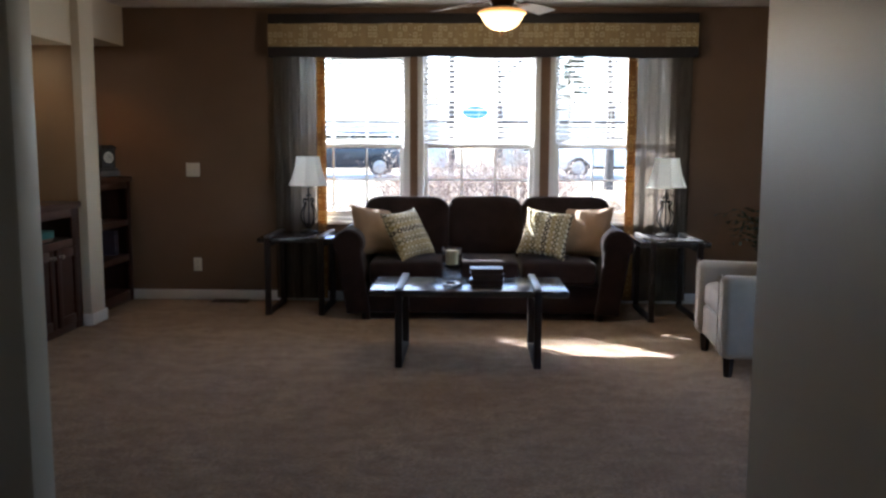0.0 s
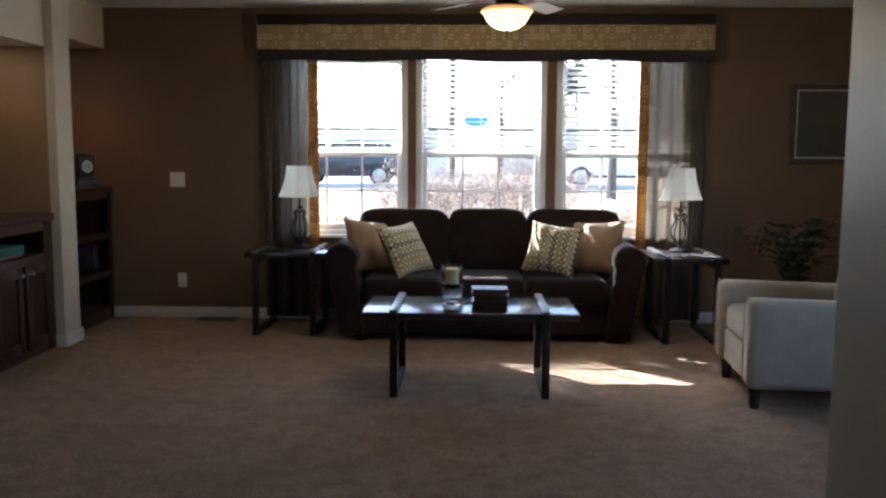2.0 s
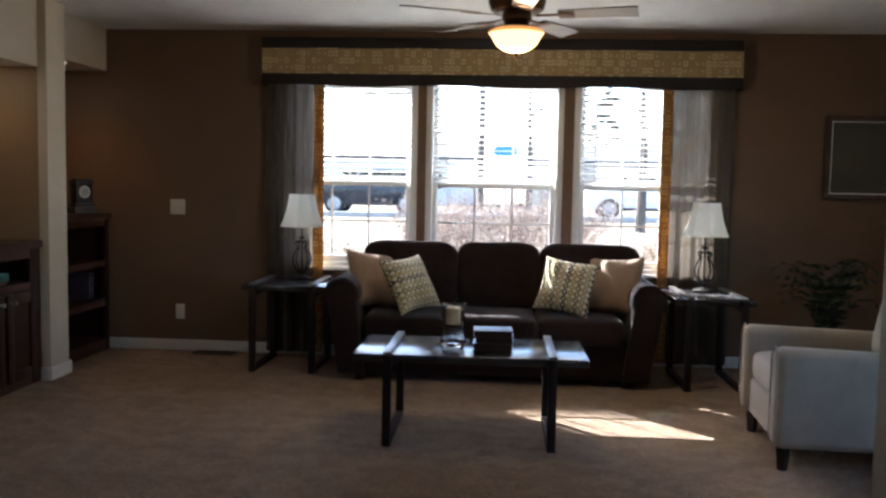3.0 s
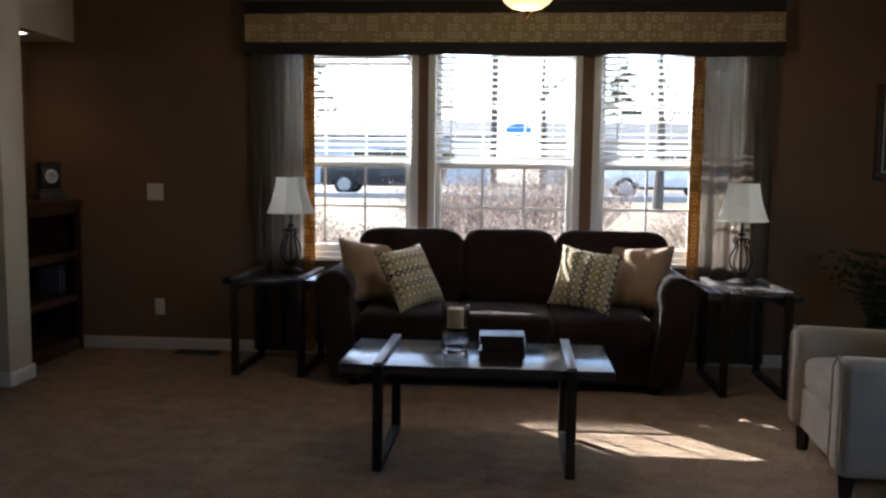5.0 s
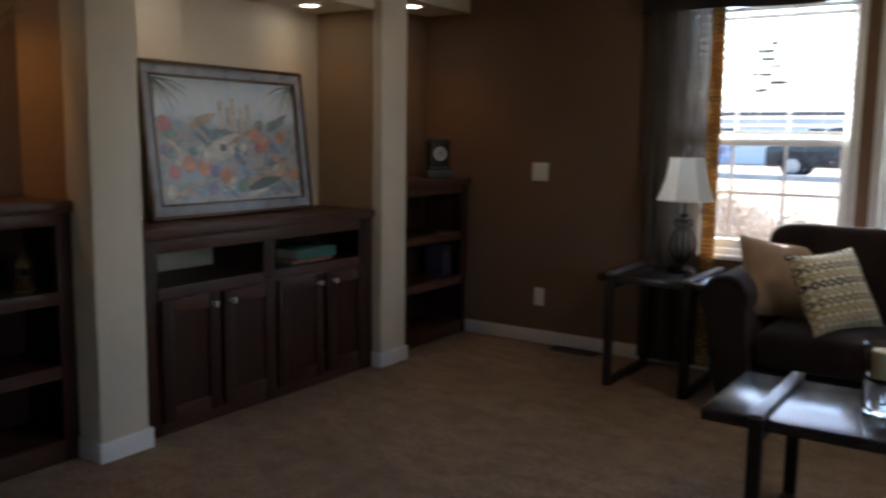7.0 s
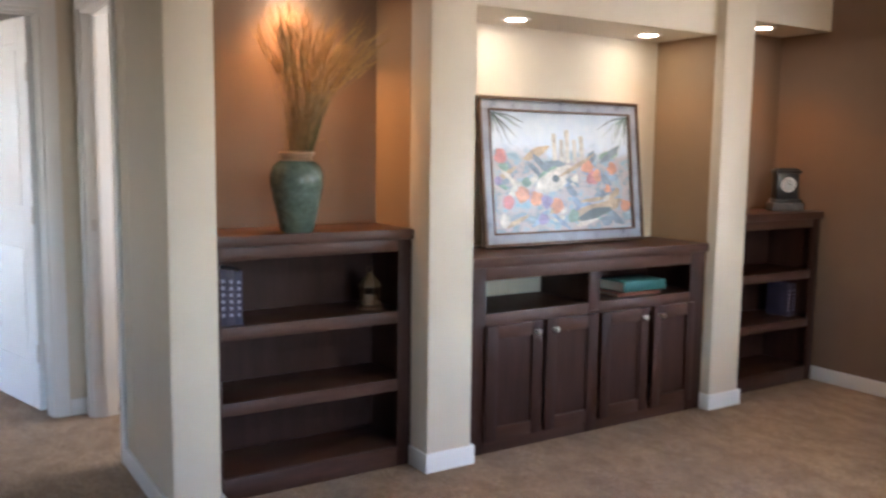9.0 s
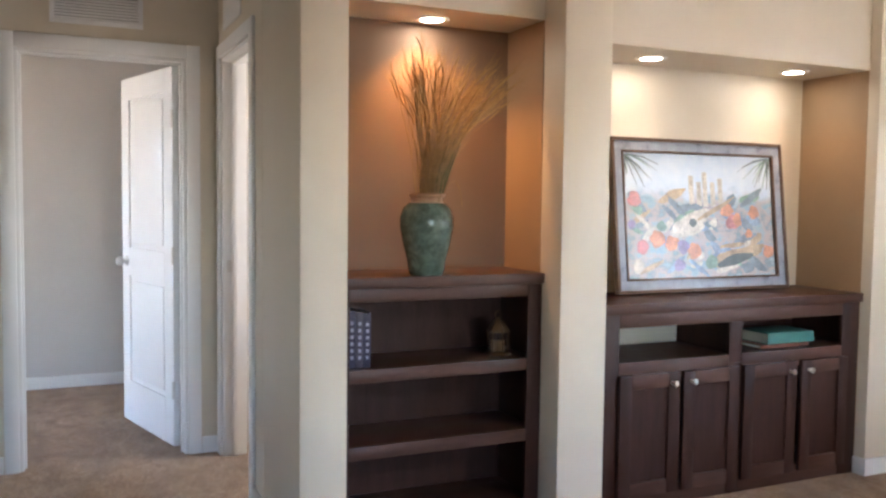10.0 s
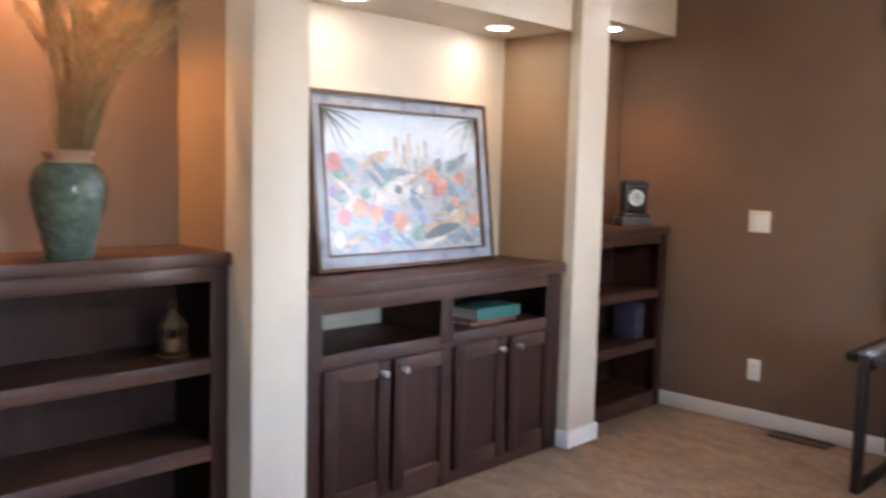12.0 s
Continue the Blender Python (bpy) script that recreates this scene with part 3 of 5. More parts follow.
for x in (VX0, VX1 - 0.008):
    part("side_return", bm_box(x, VY + 0.012, 2.002, x + 0.008, WY - 0.004, 2.262), DARK_CLOTH, val, smooth=False)


def curtain(x0, x1, band_left):
    c = thing("curtain_panel", 0, 0, 0, "dark sheer curtain panel with a gold printed edge beside the window", "curtain", "curtain panels")
    w = 0.075
    if band_left:
        part("printed_edge", cloth_strip(x0, x0 + w, 0.03, 2.24, WY - 0.062, 0.004, 1, nz=10, n=16), GOLD_EDGE, c, "gold printed border")
        part("sheer_panel", cloth_strip(x0 + w, x1, 0.03, 2.24, WY - 0.062, 0.011, 3.5, nz=10, n=90, thick=0.003), SHEER, c)
    else:
        part("printed_edge", cloth_strip(x1 - w, x1, 0.03, 2.24, WY - 0.062, 0.004, 1, nz=10, n=16), GOLD_EDGE, c, "gold printed border")
        part("sheer_panel", cloth_strip(x0, x1 - w, 0.03, 2.24, WY - 0.062, 0.011, 3.5, nz=10, n=90, thick=0.003), SHEER, c)
    part("rod", bm_tube([(x0 - 0.01, WY - 0.06, 2.252), (x1 + 0.01, WY - 0.06, 2.252)], 0.009, 8), IRON, c)
    return c


curtain(-1.58, -1.154, False)
curtain(1.287, 1.80, True)


# ---- built-in furniture ----
def knob_bm():
    bm = bm_lathe([(0.0, 0.0), (0.009, 0.0), (0.0055, 0.004), (0.005, 0.012), (0.012, 0.018), (0.0145, 0.024), (0.011, 0.029), (0.0, 0.031)], 16)
    bmesh.ops.rotate(bm, cent=(0, 0, 0), matrix=Matrix.Rotation(radians(90), 3, "Y"), verts=bm.verts)
    return bm


def bookcase(y0, y1, front, label):
    """Open shelf unit; local x runs out of the wall, y along it."""
    w, d = y1 - y0, front - NX
    c = thing("bookcase", NX, y0, 0, label, "bookcase", "built-in bookcases")
    g = 0.004
    part("side_panel", bm_box(0.006, g, 0.0, d - 0.02, 0.024, 0.993, 0.001), WALNUT, c)
    part("side_panel", bm_box(0.006, w - 0.024, 0.0, d - 0.02, w - g, 0.993, 0.001), WALNUT, c)
    part("back_panel", bm_box(0.002, 0.024, 0.0, 0.006, w - 0.024, 0.993), WALNUT, c, smooth=False)
    part("top", bm_box(0.002, g, 0.994, d + 0.022, w - g, 1.037, 0.004), WALNUT_ACROSS, c)
    part("stile", bm_box(d - 0.02, g, 0.0, d, 0.052, 0.993, 0.002), WALNUT, c)
    part("stile", bm_box(d - 0.02, w - 0.068, 0.0, d, w - g, 0.993, 0.002), WALNUT, c)
    part("top_rail", bm_box(d - 0.02, 0.053, 0.942, d, w - 0.069, 0.993, 0.002), WALNUT_ACROSS, c)
    part("bottom_rail", bm_box(d - 0.02, 0.053, 0.0, d, w - 0.069, 0.088, 0.002), WALNUT_ACROSS, c)
    for z in (0.684, 0.388, 0.088):
        part("shelf", bm_box(0.008, 0.025, z - 0.02, d - 0.021, w - 0.025, z, 0.001), WALNUT_ACROSS, c)
        if z > 0.2:
            part("shelf_edge", bm_box(d - 0.02, 0.053, z - 0.05, d - 0.001, w - 0.069, z + 0.001, 0.002), WALNUT_ACROSS, c)
    return c


bookcase(*NICHES[0], BXS[0], "dark walnut bookcase with three open shelves in a niche")
bookcase(*NICHES[2], BXS[2], "dark walnut bookcase with open shelves in the corner niche")

CY0, CY1, CT = *NICHES[1], 0.90


def media_cabinet():
    w, d = CY1 - CY0, BXS[1] - NX
    c = thing("media_cabinet", NX, CY0, 0, "dark walnut media cabinet with four doors and two open bays", "cabinet")
    g = 0.004
    for name, box in (("side_panel", (0.006, g, 0.0, d - 0.02, 0.024, CT - 0.047)), ("side_panel", (0.006, w - 0.024, 0.0, d - 0.02, w - g, CT - 0.047)),
                      ("bay_floor", (0.006, 0.024, 0.625, d - 0.02, w - 0.024, 0.643)), ("bay_divider", (0.006, 0.75, 0.643, d - 0.02, 0.77, CT - 0.047)),
                      ("bottom_panel", (0.006, 0.024, 0.03, d - 0.02, w - 0.024, 0.05))):
        part(name, bm_box(*box), WALNUT, c, smooth=False)
    part("back_panel", bm_box(0.002, 0.77, 0.643, 0.006, w - 0.024, CT - 0.05), WALNUT, c, smooth=False)
    part("top", bm_box(0.002, g, CT - 0.045, d + 0.022, w - g, CT, 0.004), WALNUT_ACROSS, c)
    for box in ((d - 0.02, g, 0.0, d, 0.115, CT - 0.046), (d - 0.02, w - 0.115, 0.0, d, w - g, CT - 0.046), (d - 0.02, 0.723, 0.606, d, 0.797, CT - 0.106)):
        part("stile", bm_box(*box, bevel=0.0015), WALNUT, c)
    part("top_rail", bm_box(d - 0.02, 0.116, CT - 0.105, d, w - 0.116, CT - 0.047, 0.0015), WALNUT_ACROSS, c)
    part("middle_rail", bm_box(d - 0.02, 0.116, 0.565, d, 0.722, 0.645, 0.0015), WALNUT_ACROSS, c)
    part("middle_rail", bm_box(d - 0.02, 0.798, 0.565, d, w - 0.116, 0.645, 0.0015), WALNUT_ACROSS, c)
    part("centre_stile", bm_box(d - 0.02, 0.723, 0.0, d, 0.797, 0.605, 0.0015), WALNUT, c)
    part("toe_rail", bm_box(d - 0.02, 0.116, 0.0, d - 0.001, 0.722, 0.09, 0.0015), WALNUT_ACROSS, c)
    part("toe_rail", bm_box(d - 0.02, 0.798, 0.0, d - 0.001, w - 0.116, 0.09, 0.0015), WALNUT_ACROSS, c)
    part("hollow_back", bm_box(0.007, 0.025, 0.0, 0.012, w - 0.025, 0.624), WALNUT, c, smooth=False)
    z0, z1 = 0.06, 0.592
    for a, b, k in ((4.406, 4.726, 1), (4.749, 5.067, -1), (5.096, 5.421, 1), (5.454, 5.757, -1)):
        a, b = a - CY0, b - CY0
        st = 0.062
        x = d + 0.001
        door = part("door", bm_box(x, a, z0, x + 0.02, a + st, z1, 0.003), WALNUT, c)
        part("door_rail", bm_box(x, a + st, z1 - st, x + 0.02, b - st, z1, 0.002), WALNUT_ACROSS, door)
        part("door_rail", bm_box(x, a + st, z0, x + 0.02, b - st, z0 + st, 0.002), WALNUT_ACROSS, door)
        part("door_stile", bm_box(x, b - st, z0, x + 0.02, b, z1, 0.003), WALNUT, door)
        part("door_panel", bm_box(x, a + st - 0.004, z0 + st - 0.004, x + 0.009, b - st + 0.004, z1 - st + 0.004), WALNUT, door, smooth=False)
        bm = bmesh.new()
        ky = (b - 0.042) if k > 0 else (a + 0.042)
        add(bm, knob_bm(), Matrix.Translation((x + 0.02, ky, 0.546)))
        part("knob", bm, NICKEL, door, "brushed nickel knob")
    return c


media_cabinet()

# recessed lights in the soffits
for sx, sy, sz, watts in SPOTS:
    r = thing("recessed_light", sx, sy, sz, "lit recessed downlight with a white trim ring in a soffit", "light", "recessed lights")
    part("trim_ring", bm_lathe([(0.046, -0.001), (0.05, -0.006), (0.068, -0.006), (0.072, -0.001)], 28), TRIM, r)
    part("lens", bm_lathe([(0.0, -0.003), (0.045, -0.003), (0.046, -0.001)], 24), BULB, r, "glowing lens")


# ---- framed print leaning in the middle niche ----
def paint(name, colour, var=0.2):
    return varnished(surf(name, colour, 0.6, var=var, scale=14, fine=80, bump=0.05))


def varnished(m):
    """A satin varnish over the paint."""
    p = m.node_tree.nodes["Principled BSDF"]
    p.inputs["Coat Weight"].default_value, p.inputs["Coat Roughness"].default_value = 1.0, 0.30
    return m


def framed_art():
    wd, ht = 1.105, 0.745
    a = thing("framed_painting", -3.005, 5.175, CT + 0.002, "large framed still life painting leaning on the media cabinet", "painting")
    a.matrix_world = Matrix.Translation((-3.035, 5.108, CT + 0.003)) @ pose(0, 0, 0, 0, -7, 0) @ Matrix.Diagonal((1, 0.952, 0.985, 1))
    # local: y along the wall, z up, x out of the wall
    f = 0.062
    blue = surf("slate_frame", (0.31, 0.34, 0.40), 0.3, var=0.15, scale=10, fine=60, bump=0.06)
    rim = surf("bronze_frame_edge", (0.12, 0.07, 0.04), 0.35, metal=0.4, var=0.2, scale=10, fine=60, bump=0.05)
    h = wd / 2

    def bars(y, z0, z1, t, x0, x1):
        return boxes([(x0, -y, z0, x1, y, z0 + t), (x0, -y, z1 - t, x1, y, z1), (x0, -y, z0 + t, x1, -y + t, z1 - t), (x0, y - t, z0 + t, x1, y, z1 - t)], 0.002)
    part("outer_moulding", bars(h, 0.0, ht, 0.016, 0.0, 0.034), rim, a, "bronze outer edge")
    part("frame_face", bars(h - 0.016, 0.016, ht - 0.016, 0.044, 0.0, 0.026), blue, a, "slate blue frame")
    part("inner_moulding", bars(h - 0.060, 0.060, ht - 0.060, 0.010, 0.0, 0.030), rim, a, "bronze inner edge")
    i0, i1 = -h + 0.07, h - 0.07
    z0, z1 = 0.07, ht - 0.07
    m, t, p = nodes_of("glare_paled_ground")
    n1 = noise_node(t, 7, 5, 0.65, (1, 1, 1.6))
    c = t.nodes.new("ShaderNodeTexCoord")
    s = t.nodes.new("ShaderNodeSeparateXYZ")
    link(t, c.outputs["Object"], s.inputs[0])
    r = t.nodes.new("ShaderNodeValToRGB")
    els = r.color_ramp.elements
    # ground colours are paled to carry the window glare on the picture
    for pos, col in ((0.25, (0.14, 0.20, 0.28)), (0.4, (0.24, 0.36, 0.44)), (0.5, (0.42, 0.34, 0.32)), (0.6, (0.17, 0.25, 0.29)), (0.75, (0.42, 0.54, 0.66))):
        e = els.new(pos)
        e.color = (*col, 1)
    els.remove(els[0])
    link(t, n1.outputs[0], r.inputs[0])
    skyc = mix(t, noise_node(t, 12, 4).outputs[0], (0.42, 0.55, 0.70), (0.74, 0.78, 0.80))
    link(t, mix(t, ramp(t, calc(t, "ADD", s.outputs[2], calc(t, "MULTIPLY", n1.outputs[0], 0.22)), 0.54, 0.62), r.outputs[0], skyc), p.inputs["Base Color"])
    p.inputs["Roughness"].default_value = 0.5
    part("canvas", bm_box(0.004, i0, z0, 0.012, i1, z1), varnished(m), a, smooth=False)

    brush = random.Random(11)

    def disc(y, z, ry, rz, tilt=0.0, x=0.0125):
        """A flat dab of paint with a wandering outline."""
        bm = bm_lathe([(0.0, 0.0009), (0.7, 0.0008), (1.0, 0.0)], 22)
        o = brush.uniform(0, 50)
        for v in bm.verts:
            q = 1 + 0.34 * noise.noise((v.co.x * 1.3 + o, v.co.y * 1.3, o))
            v.co.x *= q
            v.co.y *= q
        bmesh.ops.transform(bm, matrix=Matrix.Translation((x + brush.uniform(0, 0.0006), y, z)) @ Matrix.Rotation(radians(tilt), 4, "X") @ Matrix.Diagonal((1, ry, rz, 1)) @ Matrix.Rotation(radians(90), 4, "Y"), verts=bm.verts)
        return bm
    orange, red, green, violet, ochre, pale, blue2, teal2 = (paint(n, c2, 0.28) for n, c2 in (("painted_orange", (0.72, 0.33, 0.18)), ("painted_red", (0.60, 0.24, 0.22)), ("painted_green", (0.26, 0.42, 0.32)), ("painted_violet", (0.30, 0.26, 0.45)), ("painted_ochre", (0.55, 0.42, 0.26)), ("painted_pale", (0.70, 0.66, 0.56)), ("painted_blue", (0.30, 0.42, 0.58)), ("painted_shadow", (0.22, 0.30, 0.36))))
    dark = paint("painted_dark_green", (0.10, 0.14, 0.14))
    for k in range(46):      # broken background strokes
        mat = (blue2, teal2, pale, green, teal2, ochre)[k % 6]
        part("brush_stroke", disc(brush.uniform(-0.42, 0.42), brush.uniform(0.11, 0.47), brush.uniform(0.03, 0.09), brush.uniform(0.01, 0.028), brush.uniform(-50, 50), 0.0122), mat, a)
    for y, z, rr, mat in ((0.17, 0.40, 0.042, orange), (0.23, 0.35, 0.036, orange), (0.35, 0.39, 0.036, orange), (0.20, 0.34, 0.042, red), (0.31, 0.28, 0.024, orange), (-0.42, 0.45, 0.04, red), (-0.38, 0.22, 0.036, red), (-0.20, 0.24, 0.042, orange), (-0.06, 0.20, 0.042, orange), (-0.26, 0.32, 0.03, green), (-0.29, 0.26, 0.044, orange),
                           (-0.13, 0.22, 0.038, violet), (-0.16, 0.13, 0.034, violet), (-0.41, 0.13, 0.034, pale), (0.44, 0.19, 0.038, orange), (-0.44, 0.33, 0.024, violet), (0.05, 0.14, 0.04, green)):
        part("painted_fruit", disc(y, z, rr, rr * 0.92, 0, 0.0131), mat, a)
    part("painted_lute", disc(-0.08, 0.33, 0.13, 0.055, 22, 0.0128), pale, a)
    part("painted_neck", disc(0.08, 0.40, 0.15, 0.012, 24, 0.0135), ochre, a)
    part("painted_rose", disc(-0.06, 0.335, 0.03, 0.022, 10, 0.0138), dark, a)
    part("painted_leaf", disc(0.22, 0.17, 0.19, 0.04, 12, 0.0128), ochre, a)
    part("painted_leaf", disc(0.20, 0.15, 0.12, 0.025, 12, 0.0135), dark, a)
    for y, hh in ((-0.06, 0.15), (-0.01, 0.12), (0.03, 0.17), (0.08, 0.12), (0.13, 0.14)):
        part("painted_column", bm_box(0.0122, y - 0.014, 0.42, 0.0132, y + 0.014, 0.42 + hh), pale, a, smooth=False)
    fan = random.Random(5)
    for sgn in (-1, 1):     # palm leaves fanning out of the upper corners
        for k in range(11):
            bm = bmesh.new()
            ang = radians(6 + 8.0 * k + fan.uniform(-3, 3))
            ln = fan.uniform(0.10, 0.23) * (1 - 0.035 * k)
            o = Vector((0.0132, sgn * (0.478 - fan.uniform(0, 0.03)), 0.668))
            way = Vector((0, -sgn * math.cos(ang), -math.sin(ang)))
            bm_tube([o, o + way * ln * 0.5, o + way * ln + Vector((0, 0, -0.025 * ln / 0.2))], 0.0045, 5, bm, 0.2)
            part("painted_leaf", bm, (dark, teal2, green)[k % 3], a, smooth=False)
    return a


framed_art()


# ---- vase with dried grasses ----
VX, VYY, VZ = -2.89, 3.572, 1.037
vase = thing("ceramic_vase", VX, VYY, VZ, "green glazed ceramic vase with a bare clay rim on the bookcase", "vase")
part("body", bm_lathe([(0.0, 0.0), (0.064, 0.0), (0.068, 0.006), (0.078, 0.06), (0.096, 0.13), (0.107, 0.19), (0.107, 0.225), (0.094, 0.262), (0.072, 0.282)], 40), GLAZE, vase)
part("rim", bm_lathe([(0.072, 0.280), (0.062, 0.287), (0.060, 0.298), (0.070, 0.306), (0.073, 0.314), (0.068, 0.319), (0.058, 0.316), (0.052, 0.29), (0.06, 0.25), (0.0, 0.2)], 40), CLAY, vase, "unglazed clay rim")


SEEDS = surf("seed_heads", (0.44, 0.28, 0.10), 0.8, var=0.2, scale=20, fine=90, bump=0.1)


def grasses(dry):
    """Each stalk carries its own bearded seed head; most lean along the shelf, a few stand upright."""
    rng = random.Random(7)
    for k in range(115):
        bm = bmesh.new()
        a = rng.uniform(0, 2 * math.pi)
        r0 = 0.045 * math.sqrt(rng.random())
        tilt = max(-0.03, rng.gauss(0.095, 0.055)) if k > 40 else rng.gauss(-0.02, 0.024)
        hgt = rng.uniform(0.46, 0.70) if k else 0.82
        out = rng.gauss(0.02, 0.05)
        base = Vector((r0 * math.cos(a), r0 * math.sin(a), 0.22))
        tip = Vector((base.x * 1.5 + out, base.y + tilt * 1.5, 0.22 + hgt * 0.80))
        midp = (base + tip) / 2 + Vector((rng.gauss(0, 0.012), -tilt * 0.25, 0.02))
        pts = [base, (base + midp) / 2, midp, (midp + tip) / 2 + Vector((0, -tilt * 0.05, 0.01)), tip]
        bm_tube(pts, 0.0016, 4, bm, 0.6)
        stalk = part("stalk", bm, STRAW, dry, smooth=False)
        head = bmesh.new()
        way = (tip - pts[3]).normalized()
        head_len = rng.uniform(0.08, 0.16)
        p0 = tip - way * head_len * 0.4
        bend = Vector((rng.gauss(0, 0.012), rng.uniform(0.0, 0.04) * (1 if tilt > 0 else -1), 0))
        bm_tube([p0, p0 + way * head_len * 0.3, p0 + way * head_len * 0.7 + bend * 0.4, p0 + way * head_len + bend], 0.0042, 5, head, 0.25)
        for q in range(9):
            o = p0 + way * head_len * (0.12 + 0.10 * q)
            v = way * 0.075 + Vector((rng.gauss(0, 0.016), rng.gauss(0, 0.024), 0))
            bm_tube([o, o + v], 0.0007, 3, head, 0.3)
        part("seed_head", head, SEEDS, stalk, smooth=False)


dry = thing("dried_grass_bunch", VX, VYY, VZ, "bunch of dried straw coloured bearded grasses standing in the vase", "dried grass")
grasses(dry)
droop = bmesh.new()
bm_tube([(0.03, 0.05, 0.30), (0.035, 0.075, 0.36), (0.04, 0.105, 0.37), (0.042, 0.125, 0.33), (0.04, 0.135, 0.27)], 0.0022, 5, droop, 0.6)
part("drooping_stem", droop, STRAW, dry)
bm = bmesh.new()
for k in range(5):
    y = 0.03 + 0.012 * k
    bm_tube([(0.02, y * 0.5, 0.28), (0.03, y + 0.01, 0.42), (0.03 + 0.004 * k, y + 0.05, 0.54)], 0.006, 5, bm, 0.2)
part("green_blade_tuft", bm, surf("dull_green_blade", (0.11, 0.11, 0.035), 0.7, var=0.2, scale=12, fine=60), dry)


# ---- small things on the shelves ----
def book(x, y, z, w, d, h, cloth, label, group="", turn=0.0, flat=False):
    """Spine towards +x; w along y, d deep, h high."""
    b = thing("book", x, y, z, label, "book", group, turn)
    paper = PAPER
    part("cover", boxes([(-d, 0, 0, 0, 0.003, h), (-d, w - 0.003, 0, 0, w, h), (-0.003, 0.003, 0, 0, w - 0.003, h)], 0.0008) if not flat else boxes([(-d, 0, 0, 0, w, 0.003), (-d, 0, h - 0.003, 0, w, h), (-0.003, 0, 0.003, 0, w, h - 0.003)], 0.0008), cloth, b)
    part("page_block", bm_box(-d + 0.004, 0.0032, 0.004, -0.0035, w - 0.0032, h - 0.004) if not flat else bm_box(-d + 0.004, 0.004, 0.0032, -0.0035, w - 0.004, h - 0.0032), paper, b, "cream page block", smooth=False)
    if not flat and w > 0.02:
        bm = bmesh.new()
        for k in range(6):
            bm_box(0.0002, w * 0.3, h * (0.16 + 0.12 * k), 0.0012, w * 0.7, h * (0.22 + 0.12 * k), bm=bm)
        part("spine_lettering", bm, SILVER_INK, b, "pale bars of spine lettering", smooth=False)
    return b


PAPER = surf("page_edges", (0.66, 0.60, 0.48), 0.8, var=0.1, scale=8, fine=200, bump=0.1)
SILVER_INK = surf("pale_ink", (0.30, 0.29, 0.40), 0.5, var=0.1, bump=0)
NAVY = surf("navy_cloth", (0.03, 0.026, 0.062), 0.6, var=0.2, scale=8, fine=200, bump=0.1)
PURPLE = surf("purple_cloth", (0.055, 0.043, 0.075), 0.6, var=0.2, scale=8, fine=200, bump=0.1)
TEAL = surf("teal_cloth", (0.03, 0.13, 0.12), 0.6, var=0.12, scale=8, fine=200, bump=0.1)
RUST = surf("rust_cloth", (0.20, 0.065, 0.035), 0.6, var=0.15, scale=8, fine=200, bump=0.1)
for k in range(3):
    book(-2.87, 3.245 + 0.031 * k, 0.685, 0.029, 0.15, 0.222 - 0.005 * k, NAVY if k != 1 else PURPLE, "navy and purple hardback standing on a bookcase shelf", "shelf books")
for k in range(2):
    book(-2.90, 6.77 + 0.05 * k, 0.389, 0.03, 0.15, 0.20, PURPLE, "purple hardback standing on the corner bookcase", "corner shelf books", 6 * k)
book(-2.82, 5.27, 0.6435, 0.31, 0.20, 0.016, RUST, "thin rust coloured book lying in the cabinet bay", flat=True)
book(-2.83, 5.325, 0.660, 0.30, 0.19, 0.052, TEAL, "thick teal book lying on a thin book", flat=True)


def lantern(x, y, z):
    l = thing("candle_lantern", x, y, z, "small aged brass lantern with glass sides on a shelf", "lantern")
    brass = surf("aged_brass", (0.15, 0.09, 0.045), 0.45, metal=0.6, var=0.3, scale=20, fine=80, bump=0.05)
    part("foot", bm_lathe([(0.0, 0.0), (0.056, 0.0), (0.058, 0.006), (0.046, 0.014), (0.0, 0.016)], 6), brass, l)
    for k in range(6):
        a = 2 * math.pi * k / 6
        part("corner_post", bm_tube([(0.042 * math.cos(a), 0.042 * math.sin(a), 0.012), (0.042 * math.cos(a), 0.042 * math.sin(a), 0.098)], 0.003, 5), brass, l)
    part("glass_body", bm_lathe([(0.038, 0.014), (0.038, 0.096)], 6), CLEAR, l, smooth=False)
    part("candle", bm_lathe([(0.0, 0.016), (0.02, 0.016), (0.02, 0.06), (0.0, 0.062)], 14), CLAY, l)
    part("roof", bm_lathe([(0.05, 0.096), (0.048, 0.104), (0.03, 0.13), (0.014, 0.145), (0.01, 0.155), (0.0, 0.157)], 6), brass, l, smooth=False)
    part("ring", bm_tube([(0, 0.015 * math.cos(a), 0.168 + 0.015 * math.sin(a)) for a in [2 * math.pi * q / 14 for q in range(15)]], 0.0022, 5), brass, l)
    return l


lantern(-2.95, 3.93, 0.685)


